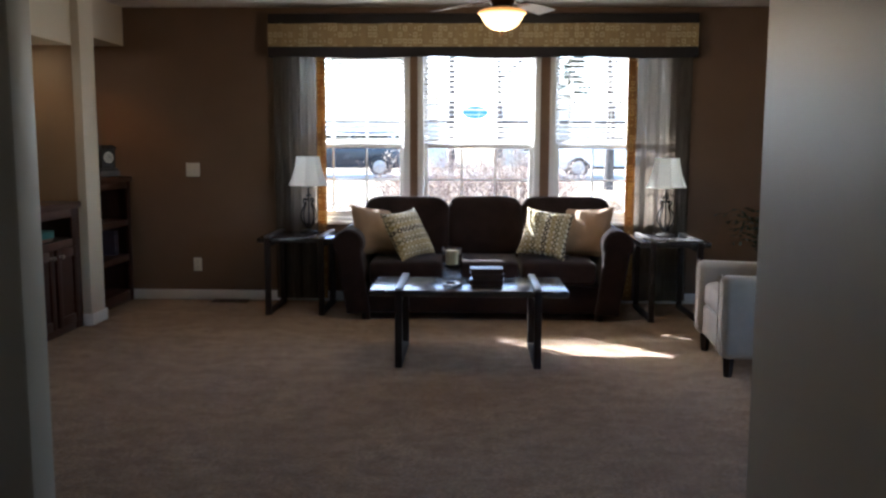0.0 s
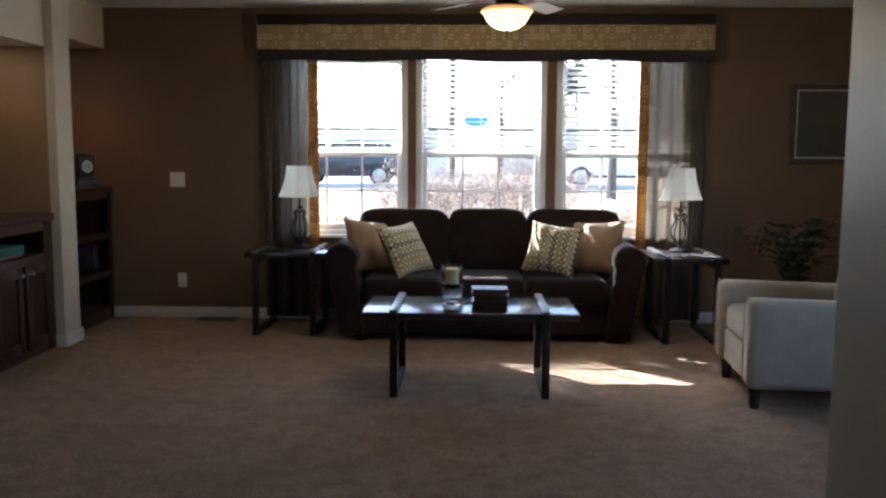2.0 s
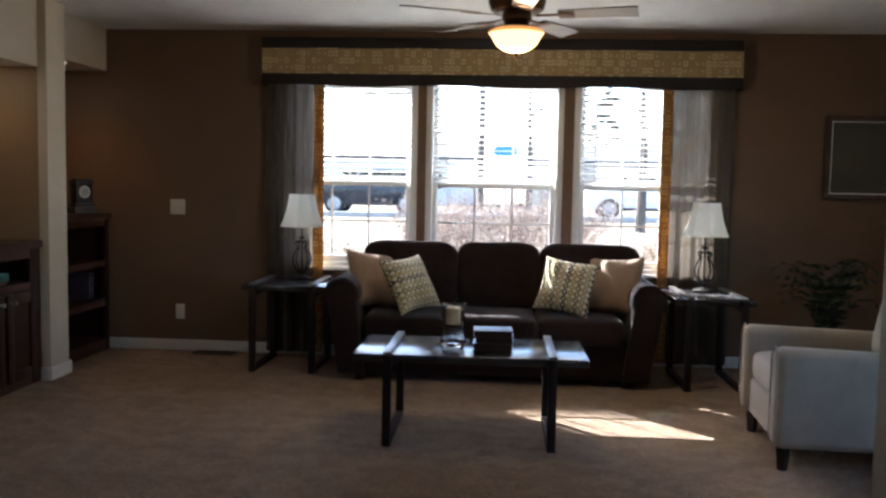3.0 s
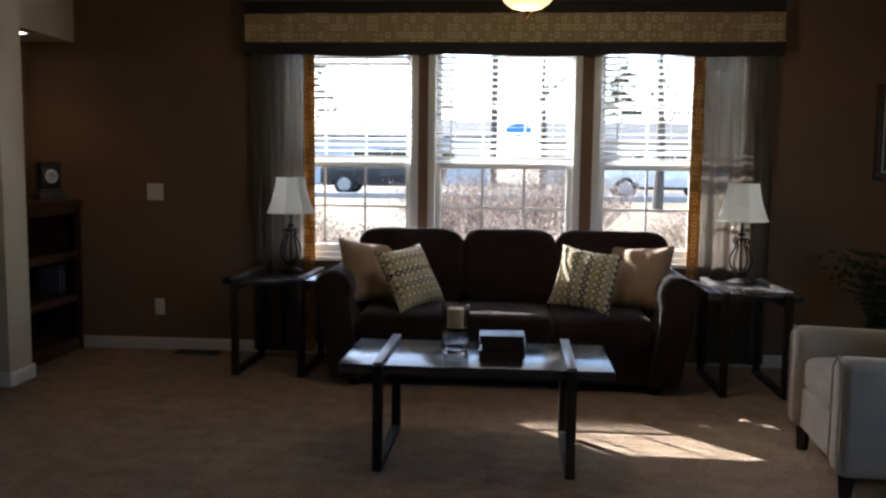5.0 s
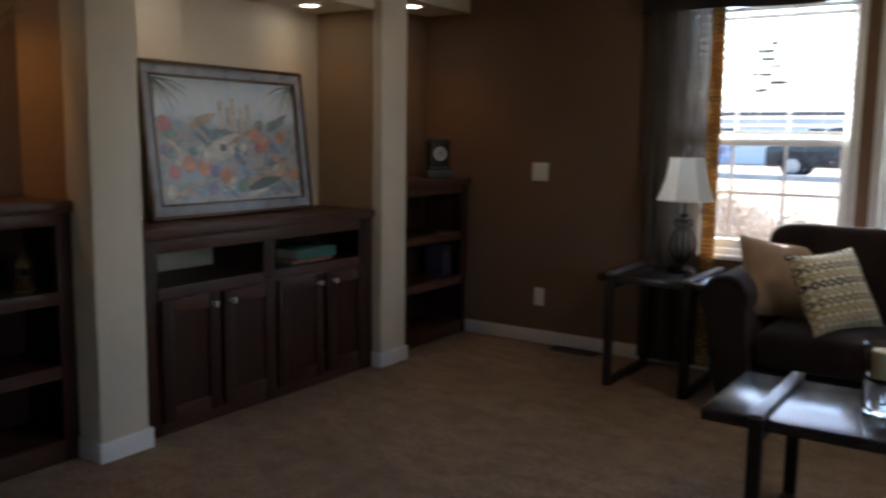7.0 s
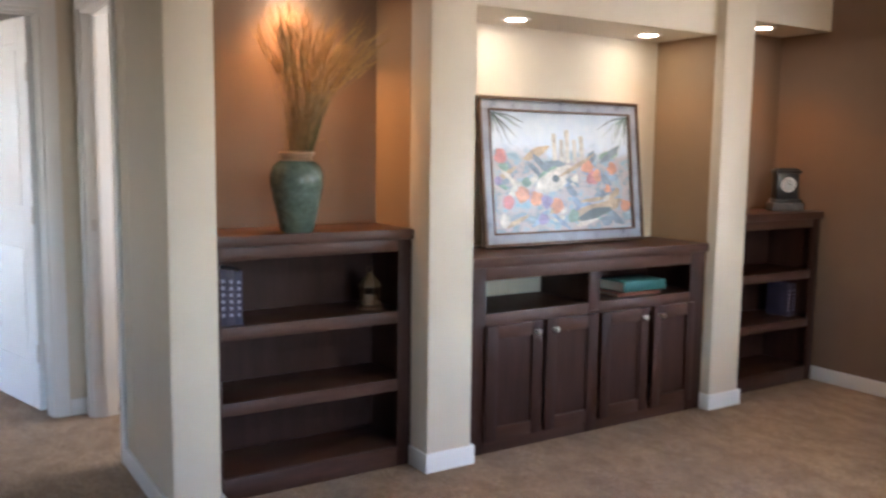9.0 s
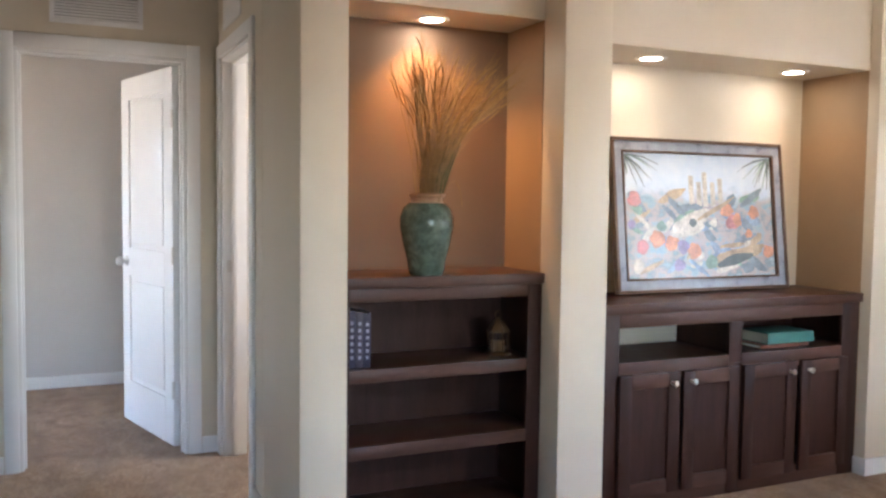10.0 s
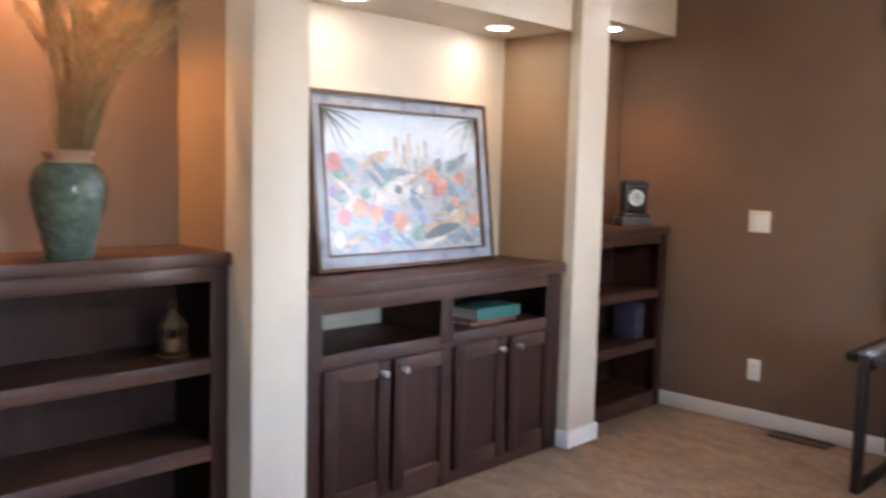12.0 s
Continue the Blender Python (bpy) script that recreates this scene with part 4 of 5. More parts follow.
def mantel_clock():
    c = thing("mantel_clock", -2.93, 6.73, 1.037, "small dark mantel clock with a white dial on the corner bookcase", "clock", turn=-30)
    dark = surf("black_lacquer", (0.018, 0.017, 0.018), 0.35, var=0.2, scale=10, fine=60, bump=0.02)
    grey = surf("weathered_grey_block", (0.085, 0.08, 0.078), 0.6, var=0.2, scale=10, fine=60, bump=0.1)
    part("plinth", bm_box(-0.05, -0.095, 0.0, 0.06, 0.095, 0.05, 0.006), grey, c, "grey plinth")
    part("plinth_cap", bm_box(-0.045, -0.08, 0.05, 0.052, 0.08, 0.072, 0.005), dark, c)
    part("case", bm_box(-0.04, -0.066, 0.072, 0.04, 0.066, 0.225, 0.006), dark, c)
    part("cornice", bm_box(-0.046, -0.076, 0.225, 0.046, 0.076, 0.243, 0.005), dark, c)
    part("cap", bm_box(-0.036, -0.06, 0.243, 0.036, 0.06, 0.256, 0.004), dark, c)
    dial = bm_lathe([(0.0, 0.0), (0.036, 0.0), (0.036, 0.003), (0.0, 0.004)], 28)
    bmesh.ops.transform(dial, matrix=Matrix.Translation((0.04, 0, 0.158)) @ Matrix.Rotation(radians(90), 4, "Y"), verts=dial.verts)
    d = part("dial", dial, surf("white_dial", (0.42, 0.42, 0.41), 0.4, var=0.02, bump=0), c, "white dial")
    bez = bm_lathe([(0.036, 0.0), (0.037, 0.006), (0.043, 0.006), (0.045, 0.0)], 28)
    bmesh.ops.transform(bez, matrix=Matrix.Translation((0.04, 0, 0.158)) @ Matrix.Rotation(radians(90), 4, "Y"), verts=bez.verts)
    part("bezel", bez, NICKEL, c, "silver bezel")
    part("hour_pointer", bm_box(0.0445, -0.001, 0.156, 0.0455, 0.016, 0.160), dark, d, smooth=False)
    part("minute_pointer", bm_box(0.0445, -0.0015, 0.156, 0.0455, 0.0015, 0.186), dark, d, smooth=False)
    return c


mantel_clock()


# ---- plates, register, grilles ----
sw = thing("light_switch", -2.28, WY, 1.037, "ivory double switch plate on the brown wall", "switch")
part("plate", bm_box(-0.058, -0.006, 0.0, 0.058, -0.0005, 0.114, 0.003), PLASTIC, sw)
for x in (-0.023, 0.023):
    part("rocker", bm_box(x - 0.016, -0.009, 0.024, x + 0.016, -0.0062, 0.09, 0.001), PLASTIC, sw)
ou = thing("wall_outlet", -2.264, WY, 0.243, "ivory outlet plate low on the brown wall", "outlet")
part("plate", bm_box(-0.035, -0.006, 0.0, 0.035, -0.0005, 0.114, 0.003), PLASTIC, ou)
for z in (0.034, 0.08):
    rec = part("socket", bm_box(-0.016, -0.008, z - 0.014, 0.016, -0.0062, z + 0.014, 0.001), PLASTIC, ou)
    for x in (-0.006, 0.006):
        part("slot", bm_box(x - 0.0012, -0.0086, z - 0.004, x + 0.0012, -0.0081, z + 0.006), DARK_CLOTH, rec, smooth=False)
rg = thing("floor_register", -1.97, 6.85, 0.0, "brown metal floor register in the carpet by the wall", "floor vent")
part("register_frame", boxes([(-0.15, -0.055, 0.0, 0.15, -0.045, 0.008), (-0.15, 0.045, 0.0, 0.15, 0.055, 0.008), (-0.15, -0.045, 0.0, -0.14, 0.045, 0.008), (0.14, -0.045, 0.0, 0.15, 0.045, 0.008)]), VENT_BROWN, rg, smooth=False)
for k in range(14):
    x = -0.125 + 0.0192 * k
    part("register_bar", bm_box(x - 0.003, -0.045, 0.001, x + 0.003, 0.045, 0.006), VENT_BROWN, rg, smooth=False)


def grille(w, h, m, label):
    g = thing("air_grille", 0, 0, 0, label, "air grille", "air grilles")
    part("grille_frame", boxes([(-w / 2, 0, 0, w / 2, 0.008, 0.022), (-w / 2, 0, h - 0.022, w / 2, 0.008, h), (-w / 2, 0, 0.022, -w / 2 + 0.022, 0.008, h - 0.022), (w / 2 - 0.022, 0, 0.022, w / 2, 0.008, h - 0.022)], 0.001), TRIM, g)
    n = int((h - 0.05) / 0.0135)
    for k in range(n):
        z = 0.028 + k * (h - 0.05) / n
        bm = boxes([(-w / 2 + 0.022, -0.001, -0.0055, w / 2 - 0.022, 0.0005, 0.0055)])
        bmesh.ops.transform(bm, matrix=Matrix.Translation((0, 0.004, z)) @ Matrix.Rotation(radians(-35), 4, "X"), verts=bm.verts)
        part("louvre", bm, TRIM, g, smooth=False)
    # thin grey sheet paints the shade behind the louvres
    part("louvre_shade_sheet", bm_box(-w / 2 + 0.02, 0.0006, 0.02, w / 2 - 0.02, 0.0012, h - 0.02), surf("duct_shadow_grey", (0.30, 0.29, 0.27), 0.8, var=0.05, bump=0), g, smooth=False)
    g.matrix_world = m
    return g


grille(0.42, 0.165, pose(HX + 0.0005, 2.435, 2.15, 0, 0, -90), "white louvred air grille above the open door")
grille(0.42, 0.165, pose(-3.92, HY - 0.0005, 2.15, 0, 0, 180), "white louvred air grille above the second doorway")


# ---- door casings and doors ----
def casing(name, m, w, label):
    """Trim and lining of a doorway w wide; local x along the wall, y out of it (towards the viewer is +y), depth 0.12."""
    c = thing(name, 0, 0, 0, label, "doorway", kind="structure")
    t = 0.066
    h = w / 2
    part("casing", boxes([(-h - t, 0.0005, 0, -h, 0.017, DH + t), (h, 0.0005, 0, h + t, 0.017, DH + t), (-h, 0.0005, DH, h, 0.017, DH + t)], 0.004), TRIM, c)
    part("lining", boxes([(-h, -0.12, 0, -h + 0.018, 0.0, DH - 0.018), (h - 0.018, -0.12, 0, h, 0.0, DH - 0.018), (-h, -0.12, DH - 0.018, h, 0.0, DH)], 0.001), TRIM, c)
    part("stop", boxes([(-h + 0.018, -0.08, 0, -h + 0.028, -0.045, DH - 0.028), (h - 0.028, -0.08, 0, h - 0.018, -0.045, DH - 0.028), (-h + 0.018, -0.08, DH - 0.028, h - 0.018, -0.045, DH - 0.018)], 0.001), TRIM, c)
    c.matrix_world = m
    return c


casing("door_1", pose(HX, (D1[0] + D1[1]) / 2, 0, 0, 0, -90), D1[1] - D1[0], "white door casing in the cream hall wall")
c2 = casing("door_2", pose((D2[0] + D2[1]) / 2, HY, 0, 0, 0, 180), D2[1] - D2[0], "white door casing at the end of the hall")
# strike plate on the far lining, seen from the room
hh = (D2[1] - D2[0]) / 2
part("strike_plate", boxes([(hh - 0.0205, -0.045, 0.95, hh - 0.0185, -0.018, 1.01)], 0.0005), NICKEL, c2, "nickel strike plate")


def door_leaf():
    w, h, t = 0.76, 1.99, 0.035
    d = thing("bedroom_door", 0, 0, 0, "white two panel interior door standing open", "door")

    def panelled():
        """A slab with two sunk, raised-field panels on both faces."""
        bm = bmesh.new()
        st = 0.115
        bm_box(0, -t / 2, 0.0, st, t / 2, h, 0.002, 1, bm)
        bm_box(w - st, -t / 2, 0.0, w, t / 2, h, 0.002, 1, bm)
        for a, b in ((0.0, 0.24), (0.86, 1.02), (h - 0.125, h)):
            bm_box(st, -t / 2, a, w - st, t / 2, b, bm=bm)
        for a, b in ((0.24, 0.86), (1.02, h - 0.125)):
            bm_box(st, -t / 2 + 0.009, a, w - st, t / 2 - 0.009, b, bm=bm)
            bm_box(st + 0.03, -t / 2 + 0.003, a + 0.03, w - st - 0.03, t / 2 - 0.003, b - 0.03, 0.006, 2, bm)
        return bm
    part("leaf", panelled(), DOOR_WHITE, d)
    for z in (0.30, 1.01, 1.72):
        part("hinge", boxes([(-0.012, t / 2 - 0.004, z - 0.045, 0.02, t / 2 + 0.002, z + 0.045), (-0.010, t / 2 - 0.002, z - 0.045, 0.0, t / 2 + 0.010, z + 0.045)], 0.001), NICKEL, d, "nickel hinge")
    for s in (-1, 1):
        k = bm_lathe([(0.0, 0.0), (0.031, 0.0), (0.031, 0.004), (0.014, 0.009), (0.011, 0.022), (0.024, 0.034), (0.027, 0.046), (0.020, 0.058), (0.0, 0.061)], 22)
        bmesh.ops.transform(k, matrix=Matrix.Translation((w - 0.07, s * t / 2, 0.94)) @ Matrix.Rotation(radians(-90 * s), 4, "X"), verts=k.verts)
        part("door_knob", k, NICKEL, d, "nickel door knob")
    part("latch_plate", bm_box(w, -0.012, 0.90, w + 0.0012, 0.012, 0.98), NICKEL, d, smooth=False)
    d.matrix_world = pose(HX - 0.125, 2.81, 0.012, 0, 0, 195)
    return d


door_leaf()


# ---- sofa ----
def sofa():
    s = thing("sofa", 0.12, 6.47, 0, "dark chocolate brown three seat sofa with rolled arms under the windows", "sofa")
    xl, xr = -0.97, 0.97
    part("base", bm_box(xl + 0.02, -0.33, 0.055, xr - 0.02, 0.33, 0.27, 0.02, 3), SOFA, s)
    for x in (xl + 0.1, xr - 0.1):
        for y in (-0.29, 0.29):
            part("foot", bm_box(x - 0.03, y - 0.03, 0.0, x + 0.03, y + 0.03, 0.056, 0.004), TABLE_DARK, s)
    part("back_frame", bm_box(xl + 0.10, 0.22, 0.20, xr - 0.10, 0.37, 0.80, 0.045, 4), SOFA, s)
    for sgn, x in ((-1, xl), (1, xr)):
        prof = []
        for k in range(15):        # rolled top
            a = math.radians(-40 + 250 * k / 14)
            prof.append((sgn * (0.045 + 0.115 * math.cos(a)), 0.57 + 0.115 * math.sin(a)))
        prof = [(sgn * 0.06, 0.05)] + prof + [(sgn * -0.115, 0.05)]
        if sgn < 0:
            prof = prof[::-1]
        bm = bm_extrude(prof, -0.37, 0.36, 0.018)
        bmesh.ops.translate(bm, vec=(x - sgn * 0.02, 0, 0), verts=bm.verts)
        part("arm", bm, SOFA, s)
        # front panel of the arm, edged with piping
        pip = [(x - sgn * 0.02 + sgn * (0.045 + 0.098 * math.cos(math.radians(-40 + 250 * k / 16))), -0.374, 0.57 + 0.098 * math.sin(math.radians(-40 + 250 * k / 16))) for k in range(17)]
        part("piping", bm_tube(pip, 0.005, 6), SOFA, s)
    w = (xr - xl - 0.25) / 3
    for k in range(3):
        cx = xl + 0.125 + w * (k + 0.5)
        bm = bm_puff(w / 2 - 0.004, 0.335, 0.095, 0.35, 0.16)
        bmesh.ops.translate(bm, vec=(cx, -0.07, 0.365), verts=bm.verts)
        part("seat_cushion", bm, SOFA, s)
        b0, b1 = ((-0.925, -0.259), (-0.259, 0.311), (0.311, 1.0))[k]
        bm = bm_puff((b1 - b0) / 2 + 0.008, 0.11, 0.235, 0.38, 0.28)
        for v in bm.verts:
            v.co.z += 0.012 * noise.noise((v.co.x * 5 + k * 7, v.co.y * 5, v.co.z * 5))
            v.co.y += 0.014 * noise.noise((v.co.x * 4 + k * 3, v.co.z * 4, 2.0))
        bmesh.ops.transform(bm, matrix=Matrix.Translation(((b0 + b1) / 2, 0.17, 0.66 + 0.004 * k)) @ Matrix.Rotation(radians(-10), 4, "X"), verts=bm.verts)
        part("back_cushion", bm, SOFA, s)
    return s


sofa()


def pillow(name_label, mat, half, thick, m, seed):
    p = thing("throw_pillow", 0, 0, 0, name_label, "pillow", "sofa pillows")
    part("cover", bm_pillow(half, thick, 18, seed), mat, p)
    pts = []
    for i in range(65):
        q = i / 64 * 4
        side, f = int(q) % 4, (q % 1) * 2 - 1
        e = half * (1 - 0.10 * (1 - f * f))
        pts.append(((f * half, 0, -e), (e, 0, f * half), (-f * half, 0, e), (-e, 0, -f * half))[side])
    part("piping", bm_tube(pts, 0.0035, 5), mat, p)
    p.matrix_world = m
    return p


def lean(x, y, z, yaw, back, spin):
    return Matrix.Translation((x, y, z)) @ Matrix.Rotation(radians(yaw), 4, "Z") @ Matrix.Rotation(radians(back), 4, "X") @ Matrix.Rotation(radians(spin), 4, "Y")


pillow("tan suede throw pillow leaning on the sofa arm", TAN_CLOTH, 0.20, 0.08, lean(-0.71, 6.43, 0.64, 42, -22, 8), 1)
pillow("cream throw pillow printed with rows of rings on the sofa", RINGS, 0.195, 0.08, lean(-0.44, 6.29, 0.635, 52, -30, -4), 2)
pillow("cream throw pillow printed with rows of rings catching sun", RINGS, 0.185, 0.08, lean(0.595, 6.28, 0.645, -18, -24, 97), 3)
pillow("tan suede throw pillow leaning in the sofa corner", TAN_CLOTH, 0.20, 0.08, lean(0.925, 6.42, 0.64, -30, -20, -4), 4)


# ---- coffee table and end tables ----
def strap_table(name, label, cat, x0, x1, y0, y1, z, straps, group="", drop=0.0, turn=0.0):
    """A plank top held by two flat metal straps that run down into closed leg loops."""
    cx, cy = (x0 + x1) / 2, (y0 + y1) / 2
    t = thing(name, cx, cy, 0, label, cat, group, turn)
    hx, hy = (x1 - x0) / 2, (y1 - y0) / 2
    part("tabletop", bm_box(-hx, -hy, z - 0.042, hx, hy, z - 0.004, 0.004), TABLE_TOP, t)
    for x in straps:
        x -= cx
        w = 0.021
        part("strap", bm_box(x - w, -hy - 0.022, z - 0.0035, x + w, hy + 0.05, z + 0.012, 0.002), TABLE_STRAP, t, "dull pewter strap across the top")
        for y in (-hy - 0.002, hy + 0.030):
            part("leg", bm_box(x - w, y - 0.018, 0.0, x + w, y + 0.018, z - 0.0042, 0.003), TABLE_DARK, t)
        part("foot_bar", bm_box(x - w, -hy + 0.017, 0.0, x + w, hy + 0.011, 0.03, 0.003), TABLE_DARK, t)
        part("under_bar", bm_box(x - w, -hy + 0.017, z - 0.075, x + w, hy + 0.011, z - 0.043, 0.003), TABLE_DARK, t)
    return t


strap_table("coffee_table", "espresso wood coffee table with pewter straps and loop legs", "coffee table", -0.561, 0.601, 4.775, 5.31, 0.463, (-0.388, 0.425))
strap_table("end_table", "espresso wood end table with loop legs beside the sofa", "end table", -1.60, -1.02, 6.30, 6.80, 0.60, (-1.52, -1.108), "end tables")
strap_table("end_table", "espresso wood end table with loop legs and a magazine", "end table", 1.28, 1.80, 6.15, 6.70, 0.60, (1.375, 1.72), "end tables")

# things on the coffee table
hur = thing("hurricane_candle_holder", -0.083, 5.075, 0.4595, "clear glass hurricane holder with an ivory pillar candle", "candle holder")
part("glass_cylinder", bm_lathe([(0.0, 0.0), (0.056, 0.0), (0.060, 0.006), (0.0615, 0.02), (0.0615, 0.215), (0.0595, 0.2165), (0.0575, 0.215), (0.0575, 0.024), (0.052, 0.016), (0.0, 0.014)], 40), CLEAR, hur)
part("inner_cup", bm_lathe([(0.0, 0.088), (0.030, 0.089), (0.048, 0.100), (0.0565, 0.112), (0.0565, 0.116), (0.045, 0.106), (0.030, 0.095), (0.0, 0.094)], 32), IRON, hur, "dark cup that carries the candle")
can = part("candle", bm_lathe([(0.0, 0.0945), (0.037, 0.0955), (0.038, 0.10), (0.038, 0.195), (0.034, 0.200), (0.02, 0.197), (0.0, 0.194)], 28), WAX, hur, "ivory pillar candle")
part("wick", bm_tube([(0, 0, 0.193), (0.001, 0, 0.206)], 0.0012, 5), IRON, can)
WOODBOX = surf("dark_box_cover", (0.055, 0.028, 0.020), 0.35, var=0.25, scale=10, fine=60, bump=0.06)
for k, (dx, dy, w, d, h, z) in enumerate(((0.0, 0.0, 0.205, 0.15, 0.035, 0.0), (0.006, 0.004, 0.195, 0.145, 0.032, 0.0355), (-0.002, 0.0, 0.20, 0.148, 0.034, 0.068))):
    b = thing("decorative_book", 0.13 + dx, 5.02 + dy, 0.4595 + z, "dark leather bound book in a stack on the coffee table", "book", "coffee table books", 2 * k - 2)
    part("cover", boxes([(-w / 2, -d / 2, 0, w / 2, d / 2, 0.004), (-w / 2, -d / 2, h - 0.004, w / 2, d / 2, h), (-w / 2, d / 2 - 0.004, 0.004, w / 2, d / 2, h - 0.004)], 0.001), WOODBOX, b)
    part("page_block", bm_box(-w / 2 + 0.005, -d / 2 + 0.004, 0.0042, w / 2 - 0.005, d / 2 - 0.0042, h - 0.0042), WOODBOX, b, smooth=False)

mag = thing("magazine", 1.62, 6.24, 0.601, "open glossy magazine lying on the end table", "magazine", turn=-8)
gloss = surf("glossy_paper", (0.55, 0.53, 0.50), 0.25, var=0.2, scale=18, fine=60, bump=0.02)
part("page_block", bm_box(-0.12, -0.085, 0.0, 0.13, 0.085, 0.008, 0.002), gloss, mag)
part("cover", bm_box(-0.122, -0.087, 0.0081, 0.132, 0.087, 0.0092), surf("cover_print", (0.36, 0.36, 0.38), 0.2, var=0.4, scale=22, fine=40, bump=0), mag, smooth=False)


def table_lamp(x, y, z):
    l = thing("table_lamp", x, y, z, "iron scroll table lamp with an ivory bell shade, unlit", "lamp", "table lamps")
    part("base_plate", bm_lathe([(0.0, 0.0), (0.074, 0.0), (0.076, 0.008), (0.06, 0.018), (0.03, 0.024), (0.012, 0.03), (0.0, 0.03)], 28), IRON, l)
    part("stem", bm_tube([(0, 0, 0.025), (0, 0, 0.42)], 0.0075, 8), IRON, l)
    part("collar", bm_lathe([(0.0, 0.285), (0.02, 0.29), (0.024, 0.30), (0.016, 0.31), (0.0, 0.312)], 16), IRON, l)
    for k in range(4):
        a = math.pi / 4 + k * math.pi / 2
        pts = []
        for q in range(27):
            f = q / 26
            if f < 0.72:
                g = f / 0.72
                r = 0.016 + 0.058 * math.sin(math.pi * g) ** 1.3 * (1 - 0.25 * g) + 0.018 * g
                zz = 0.035 + 0.205 * g
            else:
                g = (f - 0.72) / 0.28
                ang = -math.pi / 2 + 2 * math.pi * 0.8 * g
                rr = 0.021 * (1 - 0.5 * g)
                r = 0.034 + rr * math.cos(ang)
                zz = 0.261 + rr * math.sin(ang)
            pts.append((r * math.cos(a), r * math.sin(a), zz))
        part("scroll", bm_tube(pts, 0.0064, 6), IRON, l)
        low = [((0.03 + 0.016 * (1 - g) * math.cos(5.5 * g + 2.2)) * math.cos(a), (0.03 + 0.016 * (1 - g) * math.cos(5.5 * g + 2.2)) * math.sin(a), 0.058 + 0.018 * math.sin(5.5 * g + 2.2) * (1 - 0.6 * g)) for g in [q / 12 for q in range(13)]]
        part("small_scroll", bm_tube(low, 0.004, 5), IRON, l)
    prof = [(0.158, 0.382), (0.150, 0.395), (0.136, 0.43), (0.120, 0.475), (0.106, 0.53), (0.097, 0.58), (0.093, 0.607)]
    bell = bm_lathe(prof, 8)
    sh = part("shade", bell, SHADE, l, "ivory panelled bell shade", smooth=False)
    for zz, r in ((0.382, 0.158), (0.607, 0.093)):
        part("trim_band", bm_tube([(r * math.cos(2 * math.pi * q / 8), r * math.sin(2 * math.pi * q / 8), zz) for q in range(9)], 0.003, 5), SHADE, sh)
    for q in range(8):
        part("seam", bm_tube([(r * math.cos(2 * math.pi * q / 8), r * math.sin(2 * math.pi * q / 8), zz) for r, zz in prof], 0.0018, 4), SHADE, sh)
    part("finial", bm_lathe([(0.0, 0.597), (0.006, 0.602), (0.009, 0.612), (0.004, 0.622), (0.0, 0.627)], 12), IRON, l)
    part("harp", bm_tube([(0.0, 0.035 * math.sin(math.pi * q / 12), 0.42 + 0.18 * q / 12) for q in range(13)], 0.002, 5), IRON, l)
    return l


table_lamp(-1.27, 6.68, 0.60)
table_lamp(1.56, 6.60, 0.60)


# ---- armchair ----
def armchair():
    a = thing("armchair", 1.883, 4.938, 0, "oatmeal linen armchair with slim track arms and dark feet", "armchair", turn=-3.8)
    # local: front towards -x, width along y
    w = 0.355
    for x in (-0.37, 0.33):
        for y in (-w + 0.04, w - 0.04):
            part("foot", bm_lathe([(0.0, 0.0), (0.024, 0.0), (0.033, 0.115), (0.0, 0.116)], 4), TABLE_DARK, a, smooth=False).location = (x, y, 0)
    part("base", bm_box(-0.40, -w + 0.05, 0.115, 0.38, w - 0.05, 0.31, 0.02, 3), LINEN, a)
    for sgn in (-1, 1):
        bm = bm_box(-0.43, -0.065, 0.112, 0.34, 0.065, 0.585, 0.045, 5)
        for v in bm.verts:
            if v.co.z > 0.4:
                v.co.z += 0.022 * (-v.co.x) - 0.012
        bmesh.ops.translate(bm, vec=(0, sgn * (w - 0.03), 0), verts=bm.verts)
        part("arm", bm, LINEN, a)
        pts = [(-0.428, sgn * (w - 0.03) - 0.058, z) for z in (0.14, 0.3, 0.53)] + [(-0.428, sgn * (w - 0.03), 0.588)] + [(-0.428, sgn * (w - 0.03) + 0.058, z) for z in (0.53, 0.3, 0.14)]
        part("piping", bm_tube(pts, 0.004, 5), LINEN, a)
    bm = bm_puff(0.37, w - 0.098, 0.085, 0.35, 0.18)
    bmesh.ops.translate(bm, vec=(-0.04, 0, 0.385), verts=bm.verts)
    part("seat_cushion", bm, LINEN, a)
    bm = bm_box(-0.075, -w + 0.055, 0.0, 0.075, w - 0.055, 0.68, 0.05, 5)
    bmesh.ops.transform(bm, matrix=Matrix.Translation((0.33, 0, 0.25)) @ Matrix.Rotation(radians(11), 4, "Y"), verts=bm.verts)
    part("backrest", bm, LINEN, a)
    bm = bm_puff(0.075, w - 0.105, 0.22, 0.4, 0.3)
    bmesh.ops.transform(bm, matrix=Matrix.Translation((0.275, 0, 0.66)) @ Matrix.Rotation(radians(11), 4, "Y"), verts=bm.verts)
    part("back_cushion", bm, LINEN, a)
    return a


armchair()


